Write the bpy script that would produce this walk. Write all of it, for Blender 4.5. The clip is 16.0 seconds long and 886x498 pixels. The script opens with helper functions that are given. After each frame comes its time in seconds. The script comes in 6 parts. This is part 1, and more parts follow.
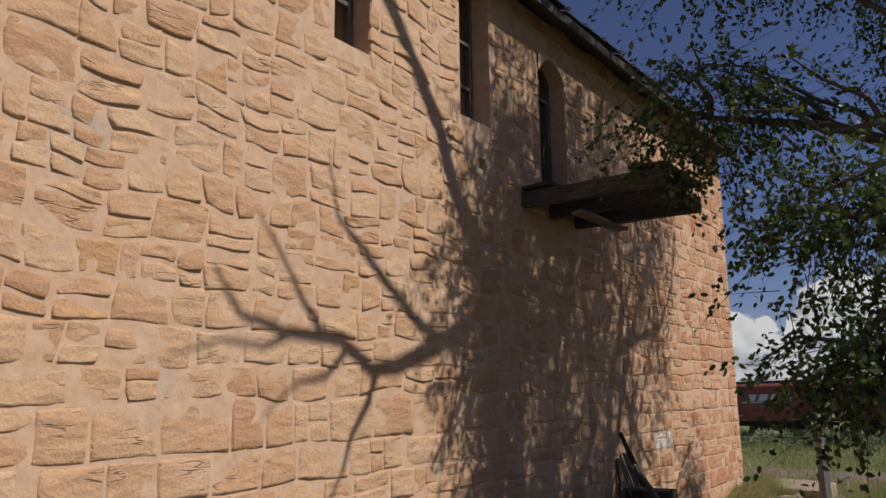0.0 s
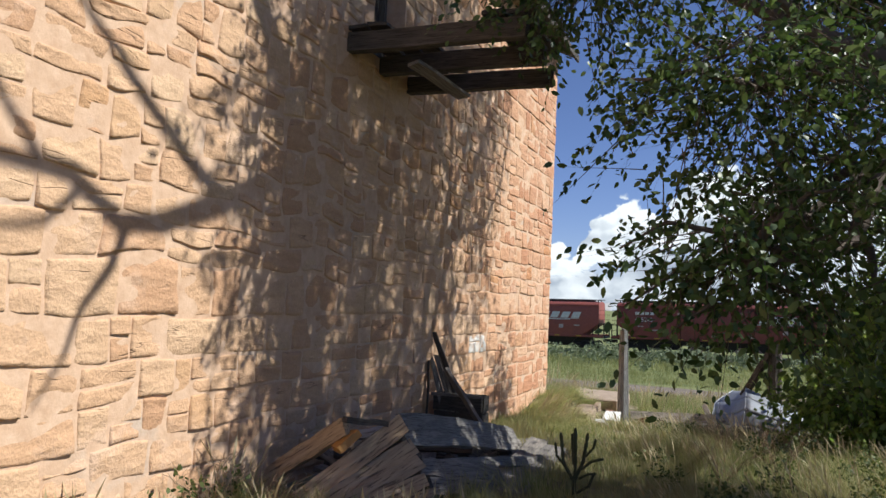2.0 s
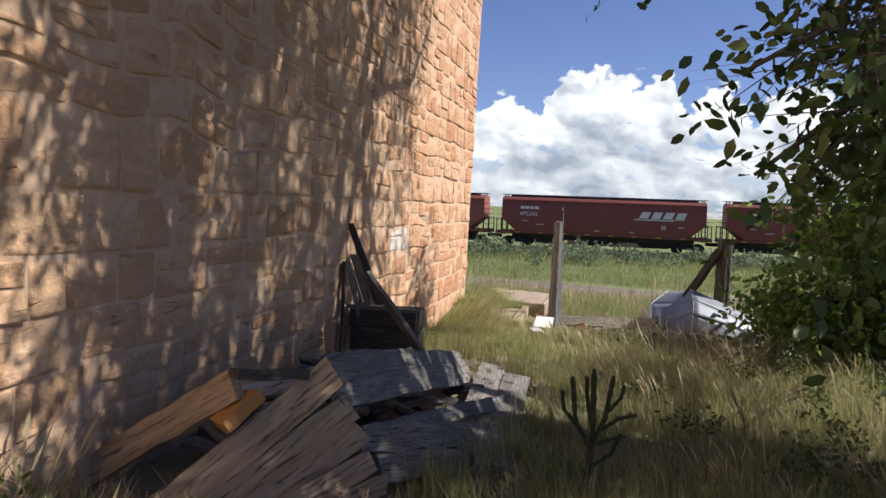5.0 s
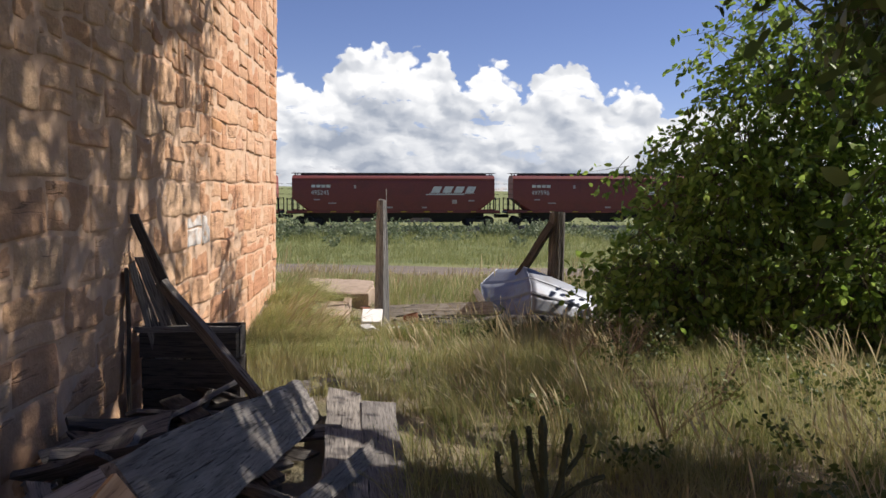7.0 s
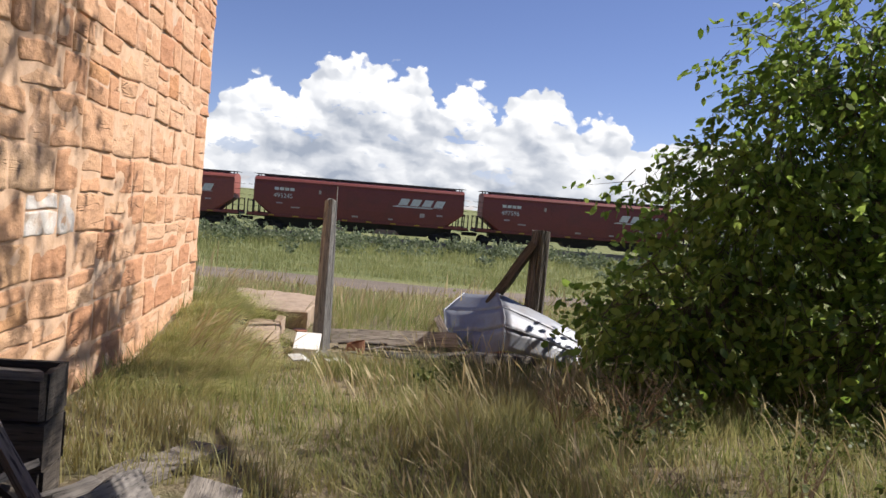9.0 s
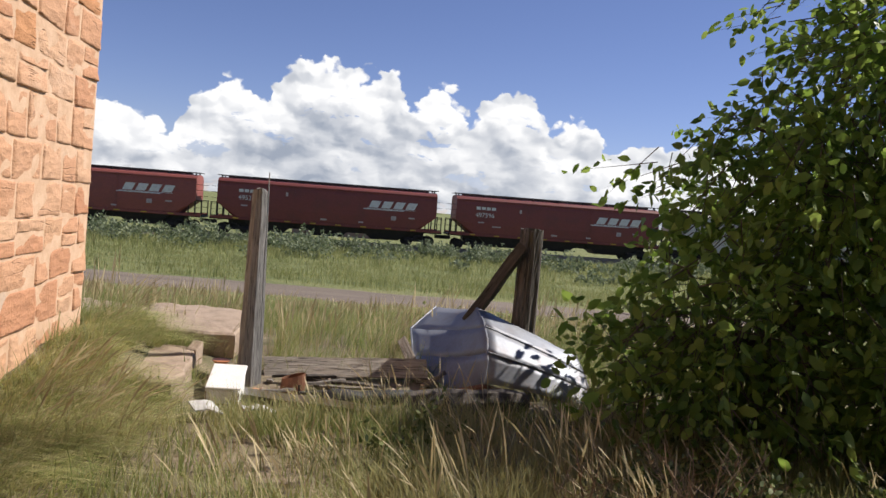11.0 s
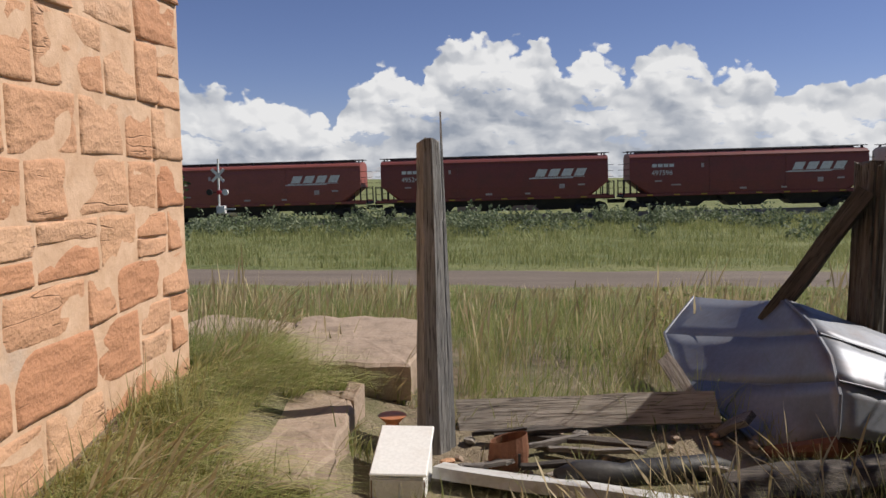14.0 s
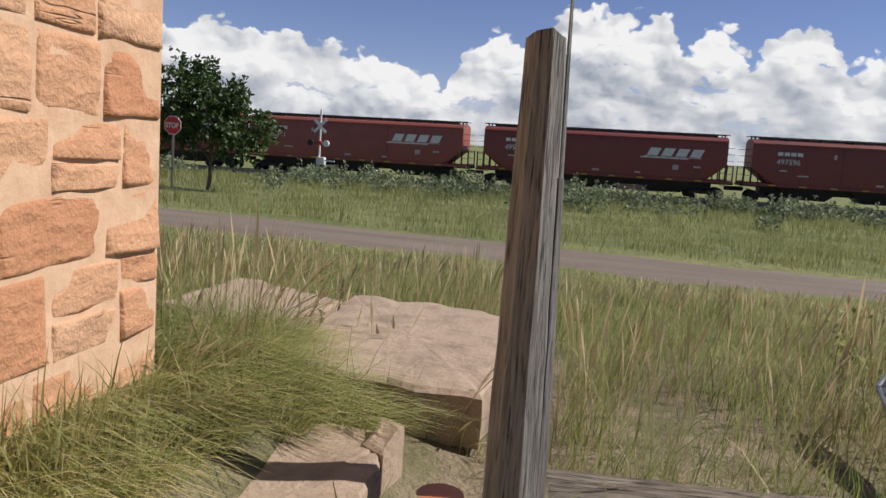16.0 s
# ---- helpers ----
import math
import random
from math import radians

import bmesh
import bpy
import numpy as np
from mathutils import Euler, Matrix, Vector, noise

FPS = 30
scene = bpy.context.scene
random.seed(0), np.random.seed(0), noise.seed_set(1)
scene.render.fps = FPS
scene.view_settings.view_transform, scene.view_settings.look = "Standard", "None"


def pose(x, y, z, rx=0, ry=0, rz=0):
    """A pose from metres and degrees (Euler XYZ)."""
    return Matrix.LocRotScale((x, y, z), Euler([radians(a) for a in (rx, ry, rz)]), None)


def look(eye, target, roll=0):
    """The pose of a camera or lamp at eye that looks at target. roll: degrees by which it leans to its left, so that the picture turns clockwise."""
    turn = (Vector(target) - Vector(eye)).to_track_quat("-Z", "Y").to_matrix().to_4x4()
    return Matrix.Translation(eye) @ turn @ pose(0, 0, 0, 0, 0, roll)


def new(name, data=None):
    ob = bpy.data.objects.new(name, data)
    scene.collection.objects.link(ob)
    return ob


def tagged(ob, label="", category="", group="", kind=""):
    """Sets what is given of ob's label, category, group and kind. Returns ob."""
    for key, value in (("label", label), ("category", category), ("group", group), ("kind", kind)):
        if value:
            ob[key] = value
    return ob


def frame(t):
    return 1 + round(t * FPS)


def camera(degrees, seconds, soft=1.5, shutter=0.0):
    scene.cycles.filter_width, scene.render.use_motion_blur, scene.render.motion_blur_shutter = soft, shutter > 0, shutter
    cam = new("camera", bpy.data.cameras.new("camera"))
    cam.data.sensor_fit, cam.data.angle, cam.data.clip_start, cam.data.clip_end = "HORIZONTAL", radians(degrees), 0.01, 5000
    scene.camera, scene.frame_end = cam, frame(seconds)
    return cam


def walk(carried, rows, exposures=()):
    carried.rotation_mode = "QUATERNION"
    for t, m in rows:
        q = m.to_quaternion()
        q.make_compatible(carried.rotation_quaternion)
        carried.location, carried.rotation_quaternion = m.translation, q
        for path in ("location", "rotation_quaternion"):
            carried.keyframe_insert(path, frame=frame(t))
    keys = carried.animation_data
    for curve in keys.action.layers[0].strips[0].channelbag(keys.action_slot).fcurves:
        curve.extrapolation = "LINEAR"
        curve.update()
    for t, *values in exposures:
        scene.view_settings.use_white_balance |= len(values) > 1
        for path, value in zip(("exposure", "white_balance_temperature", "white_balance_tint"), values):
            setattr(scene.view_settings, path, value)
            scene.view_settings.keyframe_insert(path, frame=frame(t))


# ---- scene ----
cam = camera(60.2, 16.0)
METRES, EYE, TILT, LEAN, TURN = 15.5, 1.5, 0.0, 0.0, 36.3
ROWS = [
    (0.0, 0.0, 0.0, 0.0, 0.13, 10.36, 0.69),
    (0.5, -0.001, 0.0271, -0.0054, -3.49, 9.78, 0.82),
    (1.0, 0.0036, 0.0581, -0.0087, -7.58, 7.27, 1.25),
    (1.5, 0.0118, 0.0855, -0.0088, -11.22, 5.75, 0.39),
    (2.0, 0.0119, 0.116, -0.0154, -14.26, 3.8, -2.63),
    (2.5, 0.0137, 0.1463, -0.0184, -18.8, -1.49, -5.2),
    (3.0, 0.0178, 0.1776, -0.0206, -17.06, -4.36, -3.03),
    (3.5, 0.0192, 0.2115, -0.0229, -17.35, -3.59, -4.44),
    (6.0, 0.0426, 0.3519, -0.0271, -26.4, -3.83, -1.59),
    (6.5, 0.0491, 0.3813, -0.0282, -27.32, -4.01, -1.15),
    (7.0, 0.0584, 0.4083, -0.0281, -39.43, -4.67, -1.31),
    (7.5, 0.0804, 0.4321, -0.0318, -39.2, -3.83, -1.43),
    (8.0, 0.1017, 0.4529, -0.036, -39.95, -7.25, -1.98),
    (8.5, 0.1232, 0.4807, -0.0363, -40.82, -3.68, -5.02),
    (11.0, 0.2425, 0.6062, -0.0444, -43.77, -2.9, -5.48),
    (11.5, 0.2657, 0.636, -0.0466, -37.91, -0.44, -9.88),
    (12.0, 0.2855, 0.6634, -0.0488, -35.46, 1.91, -10.21),
    (12.5, 0.3009, 0.6885, -0.0491, -31.17, 3.81, -6.66),
    (13.0, 0.3098, 0.7176, -0.0521, -27.86, 2.07, -3.88),
    (13.5, 0.3199, 0.7436, -0.0538, -33.73, -4.45, -1.78),
    (14.0, 0.3347, 0.7687, -0.0557, -31.84, -5.49, 0.38),
    (14.5, 0.345, 0.7913, -0.0588, -33.79, -7.54, 1.88),
    (15.0, 0.3582, 0.8192, -0.0588, -32.34, -8.19, -2.99),
    (15.5, 0.3787, 0.8461, -0.0627, -27.33, -3.21, -4.17),
    (16.0, 0.3952, 0.8719, -0.0666, -24.06, -8.15, -4.38),
]
walk(cam, [(t, pose(0, 0, EYE, TILT, LEAN, TURN) @ pose(METRES * x, METRES * y, METRES * z, 90 + pitch, roll, yaw)) for t, x, y, z, yaw, pitch, roll in ROWS],
     [(0.0, -0.4, 6450, 11), (0.6, -0.22, 6400, 11), (1.0, 0.05, 6300, 9), (1.5, 0.4, 6100, 6), (2.0, 0.45, 5980, 5), (2.5, 0.55, 5950, 6), (3.5, 0.60, 6050, 6), (6.0, 0.45, 6350, 10), (7.0, 0.42, 6450, 11), (8.5, 0.56, 6450, 11), (11.0, 0.40, 6450, 11), (12.0, 0.08, 6450, 11), (12.5, -0.33, 6450, 11), (13.5, -0.2, 6450, 11), (14.5, 0.17, 6450, 11), (16.0, 0.17, 6450, 11)])

# ---- light ----
SUN_AZ, SUN_EL = radians(15.0), radians(46.0)   # azimuth from +x towards +y
sun_dir = Vector((math.cos(SUN_EL) * math.cos(SUN_AZ), math.cos(SUN_EL) * math.sin(SUN_AZ), math.sin(SUN_EL)))
sun = new("sun", bpy.data.lights.new("sun", "SUN"))
sun.data.energy, sun.data.angle, sun.data.color = 5.0, radians(0.53), (1.0, 0.93, 0.83)
sun.matrix_world = look(sun_dir * 60, (0, 0, 0))


def cloud_world():
    """Nishita sky with a bank of cumulus above the horizon."""
    w = bpy.data.worlds.new("sky")
    scene.world = w
    w.use_nodes = True
    nt = w.node_tree
    nt.nodes.clear()
    N, L = nt.nodes.new, nt.links.new

    def math_(op, a, b=None, c=None, clamp=False):
        n = N("ShaderNodeMath")
        n.operation, n.use_clamp = op, clamp
        for i, v in enumerate((a, b, c)):
            if v is None:
                continue
            if isinstance(v, (int, float)):
                n.inputs[i].default_value = v
            else:
                L(v, n.inputs[i])
        return n.outputs[0]

    def smooth(v, a, b):
        n = N("ShaderNodeMapRange")
        n.interpolation_type = "SMOOTHSTEP"
        L(v, n.inputs[0])
        n.inputs[1].default_value, n.inputs[2].default_value = a, b
        return n.outputs[0]

    def noise_(vec, scale, detail=6.0, rough=0.55):
        n = N("ShaderNodeTexNoise")
        n.inputs["Scale"].default_value, n.inputs["Detail"].default_value, n.inputs["Roughness"].default_value = scale, detail, rough
        L(vec, n.inputs["Vector"])
        return n

    out, bg = N("ShaderNodeOutputWorld"), N("ShaderNodeBackground")
    sky = N("ShaderNodeTexSky")
    sky.sky_type, sky.sun_disc = "NISHITA", False
    sky.sun_elevation, sky.sun_rotation = SUN_EL, radians(90) - SUN_AZ
    sky.altitude, sky.air_density, sky.dust_density, sky.ozone_density = 2000, 1.0, 0.15, 4.5
    tc = N("ShaderNodeTexCoord")
    gen = tc.outputs["Generated"]
    sep = N("ShaderNodeSeparateXYZ")
    L(gen, sep.inputs[0])
    az = math_("MULTIPLY", math_("ARCTAN2", sep.outputs[0], sep.outputs[1]), 57.2958)
    el = math_("MULTIPLY", math_("ARCSINE", sep.outputs[2]), 57.2958)
    comb = N("ShaderNodeCombineXYZ")
    L(az, comb.inputs[0])
    L(math_("MULTIPLY", el, 1.25), comb.inputs[1])
    big, fine = noise_(comb.outputs[0], 0.28, 5.0, 0.55), noise_(comb.outputs[0], 1.1, 6.0, 0.6)
    sb = N("ShaderNodeSeparateColor")
    L(big.outputs["Color"], sb.inputs[0])
    sf = N("ShaderNodeSeparateColor")
    L(fine.outputs["Color"], sf.inputs[0])
    az2 = math_("ADD", math_("ADD", az, math_("MULTIPLY_ADD", sb.outputs[0], 2.6, -1.3)), math_("MULTIPLY_ADD", sf.outputs[0], 0.36, -0.18))
    el2 = math_("ADD", math_("ADD", el, math_("MULTIPLY_ADD", sb.outputs[1], 2.0, -1.0)), math_("MULTIPLY_ADD", sf.outputs[1], 0.36, -0.18))
    # the height of the bank, in degrees, along the horizon
    crest = N("ShaderNodeValToRGB")
    heights = [(-80, 3.5), (-36, 5.0), (-27, 7.5), (-20, 6.2), (-14, 4.6), (-12.6, 4.0), (-11, 6.6), (-8.3, 8.4), (-6.2, 6.6), (-5, 9.2), (-2.5, 10.2), (1, 9.4),
               (3.4, 9.8), (4.4, 7.6), (6.6, 9.3), (8.8, 7.2), (10.5, 8.8), (12.8, 9.4), (15, 7.0), (17.8, 7.6), (19.2, 5.4), (21, 6.0), (24.6, 6.4), (30, 4.4), (40, 6.5), (52, 4), (80, 5)]
    ramp = crest.color_ramp
    ramp.interpolation = "EASE"
    ramp.elements[0].position, ramp.elements[1].position = 0.0, 1.0
    for a, h in heights[1:-1]:
        e = ramp.elements.new((a + 80) / 160)
        e.color = (h / 12, h / 12, h / 12, 1)
    for e, h in ((ramp.elements[0], 3.5), (ramp.elements[len(ramp.elements) - 1], 5.0)):
        e.color = (h / 12, h / 12, h / 12, 1)
    L(math_("MULTIPLY_ADD", az2, 1 / 160, 0.5), crest.inputs[0])
    top = math_("MULTIPLY", crest.outputs[0], 11.7)
    shift = N("ShaderNodeVectorMath")
    shift.operation = "ADD"
    shift.inputs[1].default_value = (0.35, 0.7, 0)
    L(comb.outputs[0], shift.inputs[0])
    warp = N("ShaderNodeVectorMath")
    warp.operation = "MULTIPLY_ADD"
    warp.inputs[1].default_value = (2.2, 2.2, 0)
    L(big.outputs["Color"], warp.inputs[0])
    L(shift.outputs[0], warp.inputs[2])
    warp2 = N("ShaderNodeVectorMath")
    warp2.operation = "MULTIPLY_ADD"
    warp2.inputs[1].default_value = (0.9, 0.9, 0)
    L(fine.outputs["Color"], warp2.inputs[0])
    L(warp.outputs[0], warp2.inputs[2])

    def puffs(scale, toward=0.0):
        """Distance field of billows; toward moves the sample to the sun's side."""
        n = N("ShaderNodeTexVoronoi")
        n.voronoi_dimensions, n.feature = "2D", "SMOOTH_F1"
        n.inputs["Scale"].default_value, n.inputs["Smoothness"].default_value = scale, 0.35
        v = warp2.outputs[0]
        if toward:
            m = N("ShaderNodeVectorMath")
            m.operation = "ADD"
            m.inputs[1].default_value = (0.45 * toward, 0.9 * toward, 0)
            L(v, m.inputs[0])
            v = m.outputs[0]
        L(v, n.inputs["Vector"])
        return n.outputs["Distance"]

    lumps = math_("ADD", math_("MULTIPLY", math_("SUBTRACT", 0.5, puffs(0.55)), 1.5), math_("MULTIPLY", math_("SUBTRACT", 0.45, puffs(1.5)), 0.7))
    top = math_("ADD", top, lumps)
    depth = math_("SUBTRACT", top, el2)            # degrees below the crest
    mask = smooth(depth, -0.05, 0.34)
    # gaps of blue low in the bank
    gap_in = N("ShaderNodeCombineXYZ")
    L(math_("MULTIPLY", az, 0.55), gap_in.inputs[0])
    L(math_("MULTIPLY", el2, 1.5), gap_in.inputs[1])
    gap = noise_(gap_in.outputs[0], 0.42, 6.0, 0.6)
    hole = math_("MULTIPLY", smooth(gap.outputs[0], 0.57, 0.62), smooth(depth, 1.6, 3.0))
    mask = math_("MULTIPLY", mask, math_("SUBTRACT", 1.0, math_("MULTIPLY", hole, 0.7)))
    # relief: the billows are brighter on the side that faces the sun, and the bases grey
    slope = math_("ADD", math_("MULTIPLY", math_("SUBTRACT", puffs(0.22, 1.3), puffs(0.22)), 0.95), math_("MULTIPLY", math_("SUBTRACT", puffs(0.7, 0.5), puffs(0.7)), 0.5))
    low = smooth(depth, 1.2, 6.5)
    layer_in = N("ShaderNodeCombineXYZ")
    L(math_("MULTIPLY", az, 0.16), layer_in.inputs[0])
    L(math_("MULTIPLY", el2, 0.6), layer_in.inputs[1])
    layers = smooth(noise_(layer_in.outputs[0], 0.9, 4.0, 0.5).outputs[0], 0.35, 0.65)
    body = math_("SUBTRACT", 0.80, math_("MULTIPLY", low, math_("MULTIPLY_ADD", layers, -0.30, 0.46)))
    grey = math_("ADD", body, math_("MULTIPLY", slope, math_("MULTIPLY_ADD", low, -0.35, 0.8)), clamp=True)
    shade = N("ShaderNodeValToRGB")
    shade.color_ramp.elements[0].position, shade.color_ramp.elements[0].color = 0.28, (3.9, 4.4, 5.3, 1)
    shade.color_ramp.elements[1].position, shade.color_ramp.elements[1].color = 0.88, (11.2, 11.2, 11.1, 1)
    L(grey, shade.inputs[0])
    mix = N("ShaderNodeMix")
    mix.data_type = "RGBA"
    L(mask, mix.inputs[0])
    tone = N("ShaderNodeMix")
    tone.data_type, tone.blend_type = "RGBA", "MULTIPLY"
    tone.inputs[0].default_value = 1.0
    tone.inputs[7].default_value = (1.16, 0.98, 1.10, 1)
    L(sky.outputs[0], tone.inputs[6])
    L(tone.outputs[2], mix.inputs[6])
    L(shade.outputs[0], mix.inputs[7])
    L(mix.outputs[2], bg.inputs[0])
    bg.inputs[1].default_value = 0.07
    L(bg.outputs[0], out.inputs[0])


cloud_world()

# ---- materials ----


class Mat:
    """A small builder of node materials."""

    def __init__(self, name, rough=0.8, metal=0.0):
        self.m = bpy.data.materials.new(name)
        self.m.use_nodes = True
        self.nt = self.m.node_tree
        self.bsdf = self.nt.nodes["Principled BSDF"]
        self.bsdf.inputs["Roughness"].default_value, self.bsdf.inputs["Metallic"].default_value = rough, metal
        tc = self.nt.nodes.new("ShaderNodeTexCoord")
        self.co = tc.outputs["Object"]

    def node(self, kind):
        return self.nt.nodes.new(kind)

    def link(self, a, b):
        self.nt.links.new(a, b)

    def world(self):
        g = self.node("ShaderNodeNewGeometry")
        self.co = g.outputs["Position"]
        return self

    def scaled(self, s):
        n = self.node("ShaderNodeVectorMath")
        n.operation = "MULTIPLY"
        n.inputs[1].default_value = s
        self.link(self.co, n.inputs[0])
        return n.outputs[0]

    def noise(self, scale, detail=5, rough=0.6, stretch=None):
        n = self.node("ShaderNodeTexNoise")
        n.inputs["Scale"].default_value, n.inputs["Detail"].default_value, n.inputs["Roughness"].default_value = scale, detail, rough
        self.link(self.scaled(stretch) if stretch else self.co, n.inputs["Vector"])
        return n.outputs[0]

    def ramp(self, fac, *stops):
        n = self.node("ShaderNodeValToRGB")
        r = n.color_ramp
        while len(r.elements) < len(stops):
            r.elements.new(0.5)
        for e, (p, c) in zip(r.elements, stops):
            e.position, e.color = p, (*c, 1) if len(c) == 3 else c
        self.link(fac, n.inputs[0])
        return n.outputs[0]

    def mix(self, fac, a, b, mode="MIX"):
        n = self.node("ShaderNodeMix")
        n.data_type, n.blend_type = "RGBA", mode
        for i, v in ((0, fac), (6, a), (7, b)):
            if isinstance(v, (int, float)):
                n.inputs[i].default_value = v
            elif isinstance(v, tuple):
                n.inputs[i].default_value = (*v, 1)
            else:
                self.link(v, n.inputs[i])
        return n.outputs[2]

    def random_object(self):
        return self.node("ShaderNodeObjectInfo").outputs["Random"]

    def random_island(self):
        return self.node("ShaderNodeNewGeometry").outputs["Random Per Island"]

    def add(self, a, b):
        n = self.node("ShaderNodeMath")
        n.operation = "ADD"
        self.link(a, n.inputs[0])
        self.link(b, n.inputs[1])
        return n.outputs[0]

    def color(self, c):
        if isinstance(c, tuple):
            self.bsdf.inputs["Base Color"].default_value = (*c, 1)
        else:
            self.link(c, self.bsdf.inputs["Base Color"])
        return self

    def rough(self, v):
        self.link(v, self.bsdf.inputs["Roughness"])
        return self

    def bump(self, height, strength=0.4, distance=0.02):
        n = self.node("ShaderNodeBump")
        n.inputs["Strength"].default_value, n.inputs["Distance"].default_value = strength, distance
        self.link(height, n.inputs["Height"])
        self.link(n.outputs[0], self.bsdf.inputs["Normal"])
        return self


def leafy(name, dark, mid, light, trans=0.35, patch=None, rough=0.5):
    """Leaf or blade: colour by island, some light through it."""
    a = Mat(name, rough)
    a.world()
    c = a.ramp(a.random_island(), (0.0, dark), (0.45, mid), (1.0, light))
    if patch:
        c = a.mix(a.ramp(a.noise(0.9, 4, 0.6), (0.42, (0, 0, 0)), (0.62, (1, 1, 1))), c, patch)
    a.color(c)
    t = a.node("ShaderNodeBsdfTranslucent")
    a.link(c, t.inputs[0])
    mx = a.node("ShaderNodeMixShader")
    mx.inputs[0].default_value = trans
    a.link(a.bsdf.outputs[0], mx.inputs[1])
    a.link(t.outputs[0], mx.inputs[2])
    a.link(mx.outputs[0], a.nt.nodes["Material Output"].inputs[0])
    return a.m


def stone_material(name, islands):
    a = Mat(name, 0.9)
    a.world()
    r = a.random_island() if islands else a.random_object()
    base = a.ramp(r, (0.0, (0.44, 0.205, 0.105)), (0.2, (0.53, 0.29, 0.165)), (0.45, (0.575, 0.34, 0.205)), (0.7, (0.60, 0.38, 0.24)), (0.9, (0.63, 0.44, 0.295)), (1.0, (0.50, 0.235, 0.085)))
    grain = a.noise(38, 6, 0.65)
    bed = a.noise(3.0, 5, 0.6, (1, 1, 5.0))
    sep = a.node("ShaderNodeSeparateXYZ")
    a.link(a.co, sep.inputs[0])
    n = a.node("ShaderNodeMapRange")
    a.link(sep.outputs[1], n.inputs[0])
    n.inputs[1].default_value, n.inputs[2].default_value, n.inputs[3].default_value, n.inputs[4].default_value = 9.0, 15.5, 0.42, 0.05
    base = a.mix(n.outputs[0], base, (0.65, 0.475, 0.30))      # paler beds away from the corner
    r2 = a.node("ShaderNodeMapRange")
    a.link(sep.outputs[1], r2.inputs[0])
    r2.inputs[1].default_value, r2.inputs[2].default_value, r2.inputs[3].default_value, r2.inputs[4].default_value = 12.5, 16.0, 0.0, 0.32
    base = a.mix(r2.outputs[0], base, (0.54, 0.275, 0.165))      # redder dressed stone at the corner
    c = a.mix(0.55, base, a.ramp(bed, (0.3, (0.78, 0.70, 0.63)), (0.7, (1.12, 1.08, 1.04))), "MULTIPLY")
    c = a.mix(0.35, c, a.ramp(grain, (0.3, (0.55, 0.5, 0.46)), (0.7, (1.15, 1.12, 1.1))), "MULTIPLY")
    smear = a.ramp(a.noise(1.3, 6, 0.65), (0.56, (0, 0, 0)), (0.66, (1, 1, 1)))
    c = a.mix(a.mix(0.55, (0, 0, 0), smear), c, (0.62, 0.43, 0.31))
    fiss = a.noise(1.6, 3, 0.5, (1, 0.55, 4.0))
    line = a.ramp(fiss, (0.488, (0, 0, 0)), (0.5, (1, 1, 1)), (0.512, (0, 0, 0)))
    where = a.ramp(a.noise(2.9, 3, 0.5), (0.55, (0, 0, 0)), (0.64, (1, 1, 1)))
    crack = a.mix(1.0, line, where, "MULTIPLY")
    c = a.mix(a.mix(0.55, (0, 0, 0), crack), c, (0.14, 0.08, 0.045))
    a.color(c)
    chips = a.node("ShaderNodeTexVoronoi")
    chips.inputs["Scale"].default_value = 8.0
    a.link(a.scaled((1, 0.8, 1.7)), chips.inputs["Vector"])
    h = a.node("ShaderNodeMath")
    h.operation = "MULTIPLY_ADD"
    h.inputs[1].default_value = -1.2
    a.link(crack, h.inputs[0])
    a.link(a.add(a.add(a.noise(5, 9, 0.6, (1, 1, 1.8)), a.noise(42, 4, 0.6)), chips.outputs["Distance"]), h.inputs[2])
    a.bump(h.outputs[0], 0.6, 0.02)
    return a.m


STONE, STONE_STUFF = stone_material("sandstone", False), stone_material("sandstone_rubble", True)
_a = Mat("lime_mortar", 0.95)
_a.world()
_a.color(_a.mix(_a.ramp(_a.noise(1.1, 5), (0.60, (0, 0, 0)), (0.72, (1, 1, 1))), _a.ramp(_a.noise(9, 6), (0.3, (0.52, 0.335, 0.215)), (0.7, (0.66, 0.46, 0.32))), _a.ramp(_a.noise(20, 5), (0.3, (0.42, 0.33, 0.26)), (0.7, (0.55, 0.45, 0.37)))))
_a.bump(_a.add(_a.noise(22, 7, 0.65), _a.noise(5, 4)), 0.5, 0.012)
MORTAR = _a.m


def wood_material(name, lo, mid, hi, axis=(14, 14, 1.0), island=False):
    a = Mat(name, 0.85)
    r = a.random_object()
    streak = a.noise(3.0, 7, 0.65, axis)
    c = a.ramp(streak, (0.28, lo), (0.5, mid), (0.75, hi))
    c = a.mix(a.ramp(a.noise(7.0, 6, 0.6, axis), (0.35, (1, 1, 1)), (0.46, (0, 0, 0))), c, tuple(v * 0.4 for v in lo))
    c = a.mix(0.8, c, a.ramp(r, (0, (0.72, 0.72, 0.74)), (1, (1.2, 1.16, 1.1))), "MULTIPLY")
    c = a.mix(0.5, c, a.ramp(a.noise(2.2, 4), (0.35, (0.62, 0.6, 0.58)), (0.65, (1.15, 1.12, 1.1))), "MULTIPLY")
    a.color(c)
    a.bump(streak, 0.75, 0.02)
    return a.m


